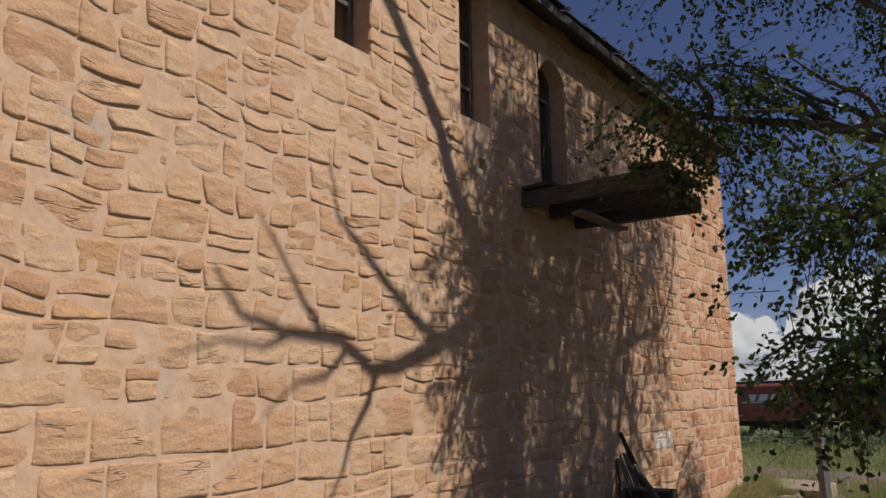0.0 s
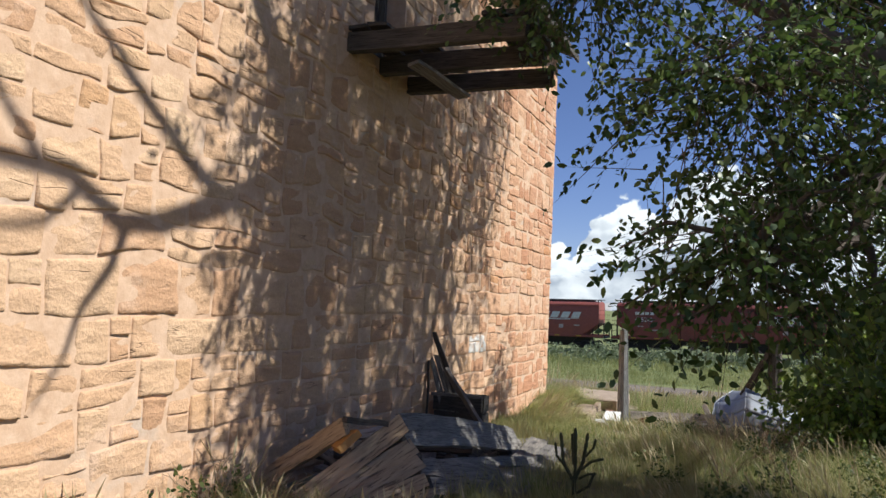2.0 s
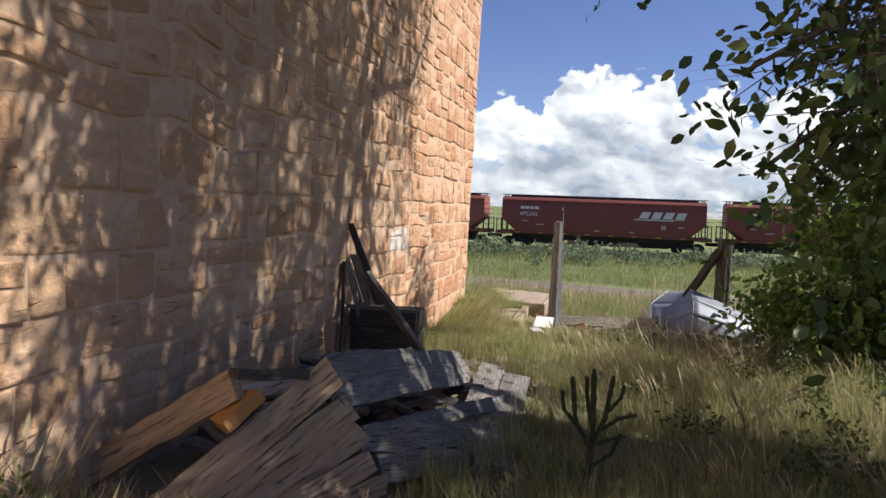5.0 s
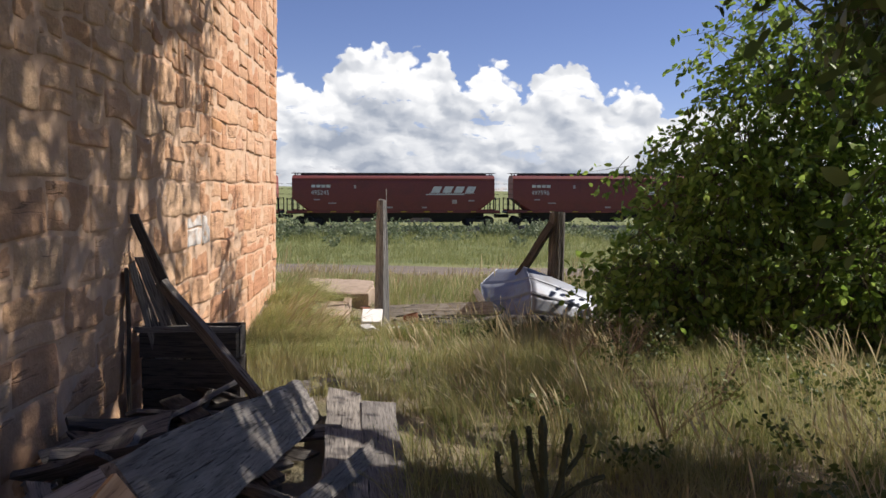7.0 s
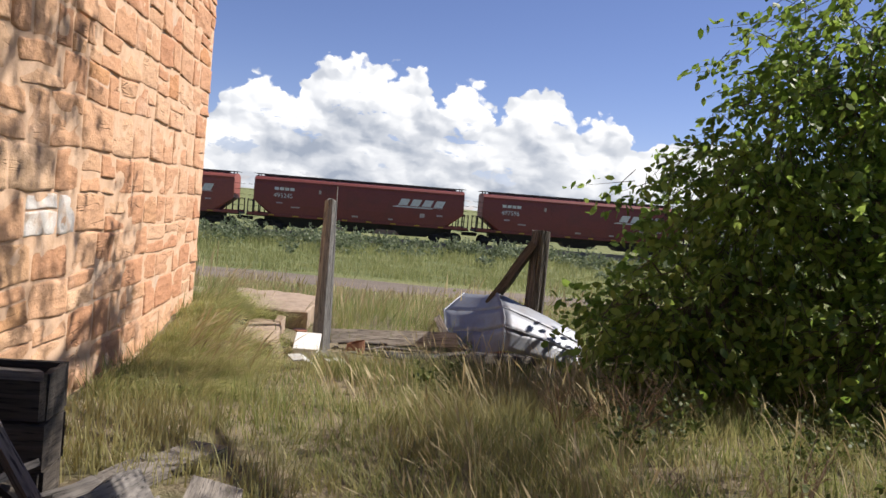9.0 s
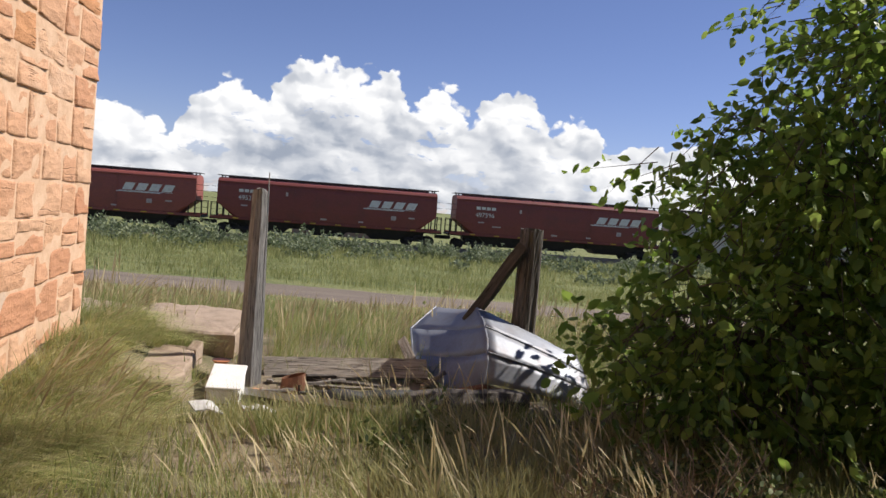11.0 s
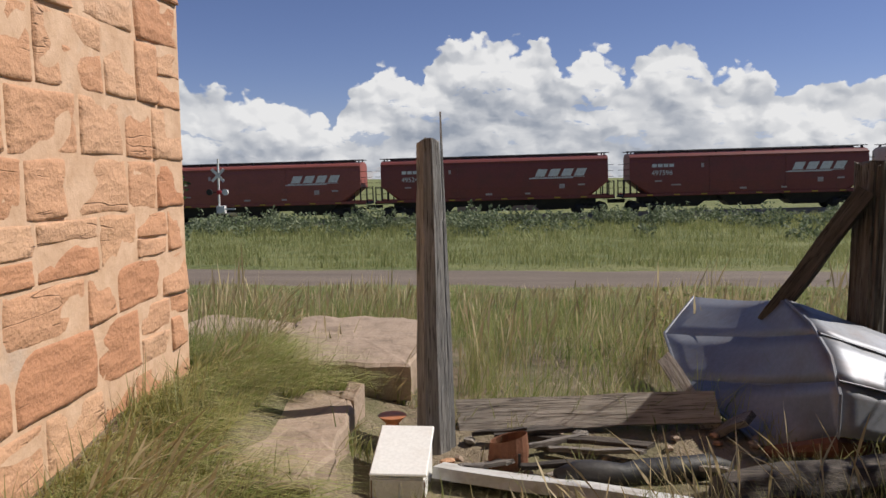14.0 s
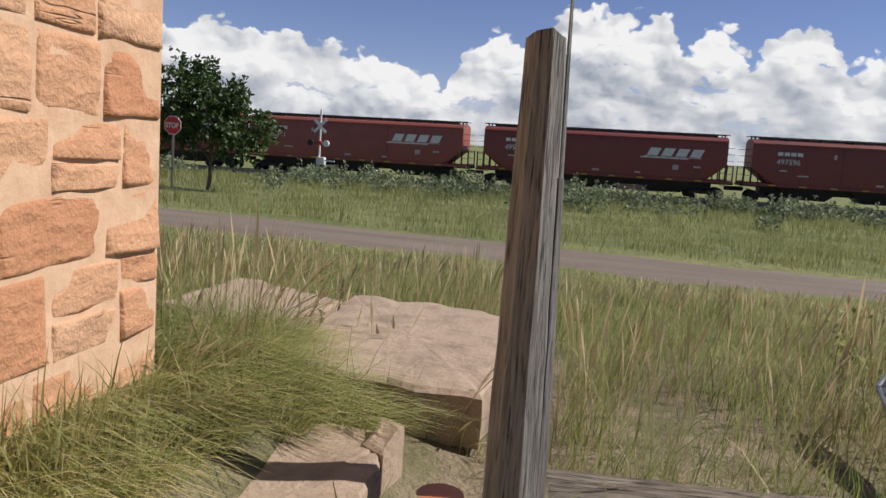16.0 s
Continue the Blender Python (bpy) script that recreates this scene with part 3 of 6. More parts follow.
        part("graffiti", bm, GRAFFITI, body, "thin pale graffiti scribble")
    return car


RED_L, RED_F = "dark red covered hopper car with white marks", "faded red covered hopper car with white marks"
for k, (num, paint, tag, lab) in enumerate((
        ("486827", RED, 0, RED_L), ("489014", RED_B, 3, RED_F), ("498117", RED, 2, "dark red hopper car with pale graffiti scribble"), ("465751", RED_B, 0, RED_F), ("495245", RED, 0, RED_L),
        ("497596", RED, 0, RED_L), ("202347", PALE_GREY, 9, "pale grey covered hopper car with dark numbers"), ("488911", RED, 1, "dark red hopper car with fat grey graffiti"), ("486785", RED_B, 0, RED_F))):
    hopper_car(-3.55 + (k - 4) * CAR_L, num, paint, tag, lab)


def railway():
    bm = bmesh.new()
    sec = [(-3.6, -0.75), (-2.3, -0.2), (2.3, -0.2), (3.6, -0.75)]
    a = [bm.verts.new((-120, RAIL_Y + y, RAIL_Z + climb(-120) + z)) for y, z in sec]
    b = [bm.verts.new((150, RAIL_Y + y, RAIL_Z + climb(150) + z)) for y, z in sec]
    for i in range(3):
        bm.faces.new((a[i], b[i], b[i + 1], a[i + 1]))
    tagged(finish("ballast", bm, BALLAST), "grey stone ballast bank under the track", "ballast", kind="structure")
    for sy in (-0.76, 0.76):
        bm = bmesh.new()
        for h, w, z in ((0.05, 0.07, -0.025), (0.12, 0.02, -0.11)):
            box_bm(bm, (270, w, h), (15, RAIL_Y + sy, RAIL_Z + climb(15) + z), Matrix.Rotation(-math.atan(GRADE), 3, "Y"))
        tagged(finish("rail", bm, STEEL), "worn steel rail on the ballast", "rail", kind="structure")


railway()

# ---- trees ----
BARK = plain("grey_brown_bark", (0.13, 0.10, 0.08), 0.95, scale=8, bump=0.9)
ELM = leafy("elm_leaf", (0.035, 0.065, 0.014), (0.075, 0.125, 0.028), (0.16, 0.21, 0.07), 0.4, rough=0.42)
MAPLE = leafy("boxelder_leaf", (0.10, 0.17, 0.025), (0.20, 0.30, 0.05), (0.34, 0.45, 0.10), 0.5)
FAR_LEAF = leafy("far_leaf", (0.02, 0.045, 0.012), (0.04, 0.08, 0.02), (0.07, 0.11, 0.03), 0.3)


def tube(bm, pts, radii, seg=7):
    """A tapering limb through the points."""
    rings = []
    for i, p in enumerate(pts):
        d = (Vector(pts[min(i + 1, len(pts) - 1)]) - Vector(pts[max(i - 1, 0)])).normalized()
        q = d.to_track_quat("Z", "Y")
        rings.append([bm.verts.new(Vector(p) + q @ Vector((radii[i] * math.cos(k * 2 * math.pi / seg), radii[i] * math.sin(k * 2 * math.pi / seg), 0))) for k in range(seg)])
    for a, b in zip(rings, rings[1:]):
        for k in range(seg):
            bm.faces.new((a[k], a[(k + 1) % seg], b[(k + 1) % seg], b[k]))
    bm.faces.new(rings[0][::-1])
    bm.faces.new(rings[-1])


def limb_points(a, b, rng, n=5, sag=0.3, wob=0.15):
    a, b = Vector(a), Vector(b)
    L = (b - a).length
    return [a.lerp(b, i / n) + Vector((0, 0, sag * math.sin(i / n * math.pi))) + (Vector((rng.uniform(-1, 1), rng.uniform(-1, 1), rng.uniform(-1, 1))) * wob * L * 0.3 if 0 < i < n else Vector()) for i in range(n + 1)]


def leaf_mesh(name, clumps, leaf, seed, per_twig=13, droop=0.5, twig=0.55, keep=None):
    """Twigs with leaves, filling ellipsoids unevenly. Returns the leaf mesh and the twigs' lines."""
    rng = np.random.default_rng(seed)
    starts, dirs = [], []
    for c, r, n in clumps:
        v = rng.normal(size=(n, 3))
        v /= np.linalg.norm(v, axis=1)[:, None]
        rad = rng.random(n) ** 0.5
        # lobes: push the surface in and out
        lob = np.array([0.78 + 0.45 * noise.noise(Vector((q * 1.9).tolist()) + Vector((seed, c[0], c[2]))) for q in v])
        p = np.array(c) + v * np.array(r) * (rad * lob)[:, None]
        d = v * np.array((1, 1, 0.4)) + rng.normal(size=(n, 3)) * 0.5
        d[:, 2] -= droop
        starts.append(p)
        dirs.append(d / np.linalg.norm(d, axis=1)[:, None])
    s, d = np.concatenate(starts), np.concatenate(dirs)
    if keep is not None:
        ok = keep(s)
        s, d = s[ok], d[ok]
    n = len(s)
    ln = twig * rng.uniform(0.6, 1.3, n)
    t = (np.arange(per_twig) + 0.5) / per_twig
    pos = s[:, None, :] + d[:, None, :] * (t[None, :, None] * ln[:, None, None])
    pos[:, :, 2] -= (t[None, :] ** 2) * 0.25 * ln[:, None]
    pos = pos.reshape(-1, 3) + rng.normal(size=(n * per_twig, 3)) * 0.02
    m = len(pos)
    axis = np.repeat(d, per_twig, 0) * 0.5 + rng.normal(size=(m, 3)) * 0.7
    axis[:, 2] -= 0.35
    axis /= np.linalg.norm(axis, axis=1)[:, None]
    side = np.cross(axis, rng.normal(size=(m, 3)))
    side /= np.linalg.norm(side, axis=1)[:, None] + 1e-9
    nrm = np.cross(axis, side)
    size = leaf * rng.uniform(0.65, 1.25, m)[:, None]
    lift = nrm * size * 0.07
    rim = [pos, pos + axis * size * 0.28 + side * size * 0.25 + lift, pos + axis * size * 0.68 + side * size * 0.22 + lift, pos + axis * size, pos + axis * size * 0.68 - side * size * 0.22 + lift, pos + axis * size * 0.28 - side * size * 0.25 + lift]
    v = np.stack(rim, 1).reshape(-1, 3)
    i = np.arange(m) * 6
    f = np.stack((i, i + 1, i + 5, i + 1, i + 2, i + 4, i + 1, i + 4, i + 5, i + 2, i + 3, i + 4), 1).reshape(-1, 3)
    return tri_mesh(name, v, f), s, d, ln


def tri_mesh(name, v, f):
    me = bpy.data.meshes.new(name)
    me.vertices.add(len(v))
    me.vertices.foreach_set("co", np.ascontiguousarray(v, dtype=np.float32).ravel())
    me.loops.add(f.size)
    me.loops.foreach_set("vertex_index", np.ascontiguousarray(f, dtype=np.int32).ravel())
    me.polygons.add(len(f))
    me.polygons.foreach_set("loop_start", np.arange(0, f.size, 3, dtype=np.int32))
    me.update(calc_edges=True)
    return me


def twig_mesh(name, s, d, ln, r=0.006):
    """Three-sided twigs along the lines."""
    n = len(s)
    a = np.cross(d, np.array((0.3, 0.5, 0.8)))
    a /= np.linalg.norm(a, axis=1)[:, None]
    b = np.cross(d, a)
    back, tip = s - d * (0.4 * ln)[:, None], s + d * ln[:, None] - np.array((0, 0, 1)) * (0.25 * ln)[:, None]
    ring = [back + (a * math.cos(k) + b * math.sin(k)) * r for k in (0, 2.1, 4.2)] + [tip]
    v = np.stack(ring, 1).reshape(-1, 3)
    i = np.arange(n) * 4
    f = np.stack((i, i + 1, i + 3, i + 1, i + 2, i + 3, i + 2, i, i + 3), 1).reshape(-1, 3)
    return tri_mesh(name, v, f)


def tree(base, fork, clumps, leaf, mat, seed, trunk_r, label, twig=0.55, per_twig=13, extra=(), category="tree", name="tree", twigs=True, keep=None, droop=0.5):
    rng = random.Random(seed)
    root = empty(name, base, label=label, category=category)
    off = Matrix.Translation(-Vector(base))
    bm = bmesh.new()
    tube(bm, [(base[0], base[1], base[2] - 0.2), *limb_points(base, fork, rng, 4, 0, 0.08)], [trunk_r * 1.35, trunk_r * 1.15, trunk_r, trunk_r * 0.9, trunk_r * 0.8, trunk_r * 0.7], 10)
    for c, r, n in clumps:
        pts = limb_points(fork, c, rng, 5, 0.3, 0.2)
        tube(bm, pts, [trunk_r * v for v in (0.6, 0.45, 0.36, 0.28, 0.2, 0.1)], 7)
        for k in range(7):
            v = Vector((rng.uniform(-1, 1), rng.uniform(-1, 1), rng.uniform(-0.6, 1))).normalized()
            e = Vector(c) + Vector([v[i] * r[i] * 0.8 for i in range(3)])
            tube(bm, limb_points(pts[3 + k % 3], e, rng, 4, 0.1, 0.25), [trunk_r * q for q in (0.16, 0.12, 0.09, 0.06, 0.03)], 5)
    for pts, r0, r1 in extra:
        tube(bm, pts, [r0 + (r1 - r0) * i / (len(pts) - 1) for i in range(len(pts))], 7)
    bmesh.ops.transform(bm, matrix=off, verts=bm.verts)
    part("trunk", bm, BARK, root, smooth=True)
    me, s, d, ln = leaf_mesh("crown", clumps, leaf, seed, per_twig, twig=twig, keep=keep, droop=droop)
    me.transform(off)
    attach("crown", me, mat, root)
    if twigs:
        me = twig_mesh("twigs", s, d, ln)
        me.transform(off)
        tagged(attach("twig_mass", me, BARK, root), kind="stuff")
    return root


def on_wall(y, z, s):
    """The point s metres out from the wall whose shadow falls on the wall at y, z."""
    k = s / sun_dir.x
    return (WX + s, y + sun_dir.y * k, z + sun_dir.z * k)


DEAD = [([on_wall(*p, 5.0) for p in ((7.6, 2.4), (6.9, 2.1), (6.4, 1.9), (5.9, 1.72), (5.5, 1.68), (5.1, 1.95), (4.5, 1.98), (3.96, 2.09), (3.67, 2.46))], 0.10, 0.016),
        ([on_wall(*p, 5.0) for p in ((6.7, 1.95), (6.13, 2.23), (5.6, 2.65), (5.3, 2.9), (5.04, 3.1), (4.9, 3.7))], 0.06, 0.012),
        ([on_wall(*p, 5.0) for p in ((5.6, 1.7), (5.45, 1.35), (5.25, 1.1), (5.15, 0.8), (4.95, 0.5))], 0.05, 0.012),
        ([on_wall(*p, 5.0) for p in ((4.9, 1.97), (4.6, 2.3), (4.3, 2.75), (4.1, 2.95))], 0.035, 0.008),
        ([on_wall(*p, 5.0) for p in ((5.2, 1.88), (4.9, 1.6), (4.55, 1.55), (4.2, 1.3))], 0.035, 0.008),
        ([on_wall(*p, 5.0) for p in ((4.5, 1.98), (4.2, 1.85), (3.8, 1.9), (3.3, 1.75))], 0.03, 0.006),
        ([on_wall(*p, 5.0) for p in ((5.5, 5.9), (5.77, 5.59), (6.66, 4.38), (6.9, 3.77), (7.41, 3.06), (7.6, 2.2), (7.6, 0.5))], 0.07, 0.15),
        ([on_wall(*p, 5.2) for p in ((10.7, -0.2), (10.74, 0.38), (10.83, 1.18), (11.0, 1.8), (11.3, 2.2), (11.5, 2.85), (11.5, 3.42), (11.3, 4.6), (10.9, 5.8))], 0.12, 0.06),
        ([on_wall(*p, 5.2) for p in ((10.95, 1.75), (11.5, 1.3), (11.8, 0.75), (12.3, 0.2))], 0.06, 0.035),
        ([on_wall(*p, 5.2) for p in ((11.2, 2.0), (12.2, 2.3), (13.1, 2.5), (13.8, 3.3), (14.2, 4.4))], 0.06, 0.025),
        ([on_wall(*p, 5.2) for p in ((11.5, 3.0), (10.6, 3.7), (9.9, 4.6), (9.5, 5.6))], 0.06, 0.025)]
# many clumps lie out of view, added to shade the wall, heap and ground
BIG = [((-0.95, 7.4, 1.6), (1.2, 0.8, 0.85), 280), ((-0.95, 7.8, 3.0), (1.45, 1.0, 1.0), 430), ((-2.45, 8.5, 4.5), (1.45, 1.1, 1.0), 270), ((-1.6, 8.3, 6.3), (2.0, 1.0, 0.75), 220), ((0.7, 7.3, 2.0), (1.4, 1.1, 1.6), 360), ((0.5, 9.4, 5.2), (1.6, 1.3, 1.3), 620), ((0.2, 11.2, 4.9), (1.3, 1.2, 1.0), 380), ((4.8, 7.2, 4.6), (1.8, 1.8, 1.4), 720), ((4.6, 5.4, 4.4), (1.6, 1.4, 1.3), 640), ((-0.5, 9.3, 2.35), (0.7, 0.6, 0.55), 160), ((0.3, 9.9, 10.6), (2.0, 1.7, 1.6), 640), ((1.1, 12.6, 12.2), (2.4, 2.4, 1.4), 700), ((0.8, 14.4, 10.0), (1.8, 1.5, 1.6), 420), ((3.3, 8.0, 4.6), (1.9, 1.6, 1.3), 620), ((3.2, 10.3, 4.4), (1.9, 1.6, 1.4), 560), ((2.9, 13.4, 4.6), (1.7, 1.6, 1.3), 300), ((0.6, 15.7, 5.4), (1.2, 0.7, 0.5), 190),
       ((0.5, 10.6, 7.3), (2.6, 2.6, 2.2), 1150), ((0.6, 13.2, 7.0), (2.4, 2.2, 2.4), 520), ((1.2, 11.6, 10.2), (2.6, 2.8, 2.2), 950), ((1.0, 9.4, 9.3), (2.0, 1.6, 1.8), 260), ((3.2, 9.6, 5.6), (2.2, 2.4, 1.8), 300)]
BIG = [(c, r, int(n * (0.86 if c[2] > 4.8 else 0.8 if c[1] < 8.2 and c[0] < 2 else 1))) for c, r, n in BIG]      # an open, dappling top
tree((3.0, 10.4, ground_z(3.0, 10.4)), (2.2, 10.2, 2.6), BIG, 0.08, ELM, 11, 0.3, "tall elm with dark leaves and a bare dead limb", extra=DEAD, per_twig=12)
BUSH = [((0.75, 15.5, -0.05), (1.6, 1.2, 0.95), 420), ((2.6, 14.4, -0.1), (1.9, 1.1, 0.9), 420), ((4.4, 14.0, 0.6), (1.9, 1.4, 1.5), 420), ((1.6, 15.8, 1.3), (1.9, 1.6, 1.3), 480), ((2.6, 15.9, 2.7), (2.0, 1.8, 1.4), 430), ((3.6, 15.6, 1.2), (2.2, 2.0, 1.9), 420), ((4.3, 16.3, 3.7), (1.5, 1.6, 1.2), 240), ((4.2, 16.8, 4.9), (0.9, 0.9, 0.8), 80)]
BUSH = [(c, r, int(n * 1.3)) for c, r, n in BUSH]
tree((3.0, 16.0, ground_z(3.0, 16.0)), (2.8, 16.0, 0.2), BUSH, 0.12, MAPLE, 23, 0.14, "bushy boxelder with bright green leaves", twig=0.5, per_twig=9)

# ---- posts, boards and the metal dome ----


def timber_post(name, x, y, z0, z1, w, seed, lean, label, round_=False, splinter=False):
    rng = random.Random(seed)
    bm = bmesh.new()
    segs, n = (22, 40) if round_ else (14, 8)
    rings = []
    for i in range(segs + 1):
        t = i / segs
        z = z0 + (z1 - z0) * t
        taper = 1.0 - (0.14 if round_ else 0.36) * t
        ring = []
        for k in range(n):
            a = 2 * math.pi * (k + 0.5) / n
            if round_:
                split = noise.noise(Vector((math.cos(a) * 6.5, math.sin(a) * 6.5, z * 0.9 + seed)))
                rr = w / 2 * taper * (1 + 0.16 * noise.noise(Vector((math.cos(a) * 1.8, math.sin(a) * 1.8, z * 0.7 + seed))) - 0.28 * max(0.0, split - 0.05))
                px, py = rr * math.cos(a), rr * math.sin(a)
            else:
                c, s = math.cos(a), math.sin(a)
                q = max(abs(c), abs(s)) ** 0.95
                px, py = w / 2 * taper * c / q, w / 2 * taper * 0.9 * s / q
            top = (rng.uniform(-0.03, 0.015) if i == segs else 0)
            ring.append(bm.verts.new((x + lean * (z - z0) + px + rng.uniform(-1, 1) * 0.0025, y + py + rng.uniform(-1, 1) * 0.0025, z + top)))
        rings.append(ring)
    for a, b in zip(rings, rings[1:]):
        for k in range(n):
            bm.faces.new((a[k], a[(k + 1) % n], b[(k + 1) % n], b[k]))
    bm.faces.new(rings[0][::-1])
    bm.faces.new(rings[-1])
    root = empty(name, (x, y, z0), label=label, category="post")
    bmesh.ops.translate(bm, verts=bm.verts, vec=(-x, -y, -z0))
    part("shaft", bm, WOOD_ROT if round_ else WOOD_Z, root)
    if splinter:                                        # a long split sliver standing above the top
        for (dx, dy, za, zb, wa, wb) in ((0.10, 0.01, 0.0, 1.42, 0.032, 0.014), (0.088, 0.05, 0.5, 2.06, 0.022, 0.005)):
            bm = bmesh.new()
            tube(bm, [(dx + lean * za, dy, za), (dx - 0.006 + lean * (za + zb) / 2, dy, (za + zb) / 2), (dx - 0.018 + lean * zb, dy, zb)], [wa, (wa + wb) / 2, wb], 4)
            part("splinter", bm, WOOD_Z, root)
    return root


timber_post("fence_post", -3.285, 17.15, -1.05, 0.85, 0.205, 3, -0.012, "tall split grey fence post with a splintered top", splinter=True)
timber_post("fence_post", -0.51, 17.75, -1.1, 0.70, 0.27, 9, 0.0, "short rough round grey fence post", round_=True)


def board(name, a, b, width, thick, mat, seed, label, roll=0.0, category="board", parent=None, cup=0.0, ragged=0.02, across=None):
    """A board from a to b, turned by roll about its length."""
    a, b = Vector(a), Vector(b)
    d = b - a
    me = plank_mesh(name, d.length, width, thick, seed, cup, ragged)
    me.materials.append(mat)
    ob = new(name, me)
    q = d.to_track_quat("X", "Z")
    m = Matrix.Translation((a + b) / 2) @ q.to_matrix().to_4x4() @ Matrix.Rotation(radians(roll), 4, "X")
    if across is not None:                               # the board's width lies along this direction
        x = d.normalized()
        z = x.cross(Vector(across)).normalized()
        m = Matrix.Translation((a + b) / 2) @ Matrix((x, z.cross(x), z)).transposed().to_4x4()
    ob.parent = parent
    ob.matrix_local = (Matrix.Translation(parent.location).inverted() @ m) if parent else m
    return tagged(ob, label, "" if parent else category)


# ---- openings, platform and eaves of the building ----
OLD_FRAME = wood_material("grey_frame_wood", (0.09, 0.08, 0.07), (0.18, 0.16, 0.14), (0.30, 0.27, 0.24), (14, 14, 1))
# DARK_ROOM: the room's darkness is put into this near-black colour
DARK_ROOM = plain("near_black_interior", (0.06, 0.05, 0.045), 0.95)
TIN = plain("weathered_roof_tin", (0.30, 0.29, 0.28), 0.5, 0.6, dirt=(0.16, 0.09, 0.06), amount=0.5)


def window_unit(name, y0, y1, z0, z1, label, bars, planks=0):
    root = empty(name, (WX - 0.3, (y0 + y1) / 2, z0), label=label, category="door" if "door" in name else "window", kind="structure")
    w, h = y1 - y0, z1 - z0
    for nm, size, at in (("jamb", (0.10, 0.07, h), (0, -w / 2 + 0.037, h / 2)), ("jamb", (0.10, 0.07, h), (0, w / 2 - 0.037, h / 2)), ("sill", (0.22, w - 0.004, 0.06), (0.05, 0, 0.032)), ("head", (0.12, w - 0.15, 0.08), (0, 0, h - 0.042))):
        part(nm, box_bm(bmesh.new(), size, at, bevel=0.008), OLD_FRAME, root)
    for zb in bars:
        part("rail", box_bm(bmesh.new(), (0.07, w - 0.15, 0.06), (0.01, 0, zb), bevel=0.008), OLD_FRAME, root)
    for k in range(planks):
        rng = random.Random(k + int(y0 * 7))
        hh = (h - 0.5) * rng.uniform(0.55, 1.0)
        me = plank_mesh("slat", hh, 0.11, 0.025, k + 31, ragged=0.03)
        me.materials.append(OLD_FRAME)
        o = new("slat", me)
        o.parent = root
        o.matrix_local = Matrix.Translation((-0.08, -w / 2 + 0.14 + k * (w - 0.24) / max(1, planks - 1), 0.08 + hh / 2)) @ Matrix.Rotation(radians(90), 4, "Y") @ Matrix.Rotation(radians(90), 4, "X")
    return root


window_unit("window_1", *OPENINGS[0], "small upper window with a bare grey wooden frame", (0.62,))
window_unit("window_2", *OPENINGS[1], "tall dark upper window with rotten rails", (0.55, 1.15))
window_unit("door_1", *OPENINGS[2], "upper loading door with broken grey boards", (1.72,), 5)


def arch_head(y0, y1, z0, z1):
    """A segmental arch of stone closing the corners over an opening."""
    bm = bmesh.new()
    n, c = 10, (y0 + y1) / 2
    front, back = [], []
    for lst, x in ((front, WX + 0.02), (back, WX - 0.22)):
        for k in range(n + 1):
            y = y0 + (y1 - y0) * k / n
            z = z1 - 0.26 * ((y - c) / (y1 - y0) * 2) ** 2 - 0.02
            lst.append((bm.verts.new((x, y, z)), bm.verts.new((x, y, z1 + 0.02))))
    for k in range(n):
        (a, b), (c1, d) = front[k], front[k + 1]
        bm.faces.new((a, c1, d, b))
        (e, f), (g, h) = back[k], back[k + 1]
        bm.faces.new((e, f, h, g))
        bm.faces.new((a, e, g, c1))
    return tagged(finish("trim_arch", bm, MORTAR), "flat stone arch over the loading door", "arch", kind="structure")


arch_head(*OPENINGS[2])
# loft floor out of sight, near black to keep the openings dark
plain_wall("ceiling_loft", (-16, WY0 + 0.56, 3.6), (WX - 0.56, WY1 - 0.56, 3.75), "unseen loft floor inside the mill, coloured near black").data.materials[0] = DARK_ROOM


def roof():
    bm = bmesh.new()
    ex, ez, rx, rz, th = WX + 0.36, WTOP - 0.02, -10.7, WTOP + 2.9, 0.10
    mx = -16.9
    pts = [(ex, ez), (rx, rz), (mx, ez), (mx, ez - th), (rx, rz - th), (ex, ez - th)]
    a = [bm.verts.new((x, WY0 - 0.35, z)) for x, z in pts]
    b = [bm.verts.new((x, WY1 + 0.35, z)) for x, z in pts]
    for k in range(6):
        bm.faces.new((a[k], a[(k + 1) % 6], b[(k + 1) % 6], b[k]))
    bm.faces.new(a[::-1][0:6])
    bm.faces.new(b)
    bmesh.ops.recalc_face_normals(bm, faces=bm.faces)
    r = tagged(finish("roof", bm, WOOD_DARK), "low gabled roof with dark board eaves and a tin edge", "roof", kind="structure")
    for k in range(int((WY1 - WY0) / 0.6)):              # tin sheets, each with a standing seam
        y = WY0 + 0.3 + k * 0.6
        bm = bmesh.new()
        d = Vector((rx - ex, 0, rz - ez)).normalized()
        m = Matrix.Translation((ex - 0.55 + 0.02 * (k % 3), y, ez + 0.30 + 0.004)) @ Vector((1, 0, -d.z / abs(d.x))).to_track_quat("X", "Z").to_matrix().to_4x4()
        box_bm(bm, (1.35, 0.585, 0.012), (0, 0, 0))
        box_bm(bm, (1.35, 0.03, 0.05), (0, 0.28, 0.02))
        bmesh.ops.transform(bm, matrix=m, verts=bm.verts)
        part("tin_sheet", bm, TIN, r)
    bm = bmesh.new()
    box_bm(bm, (0.05, WY1 - WY0 + 0.6, 0.16), (ex + 0.01, (WY0 + WY1) / 2, ez - 0.10), bevel=0.01)
    part("fascia", bm, WOOD_DARK, r)


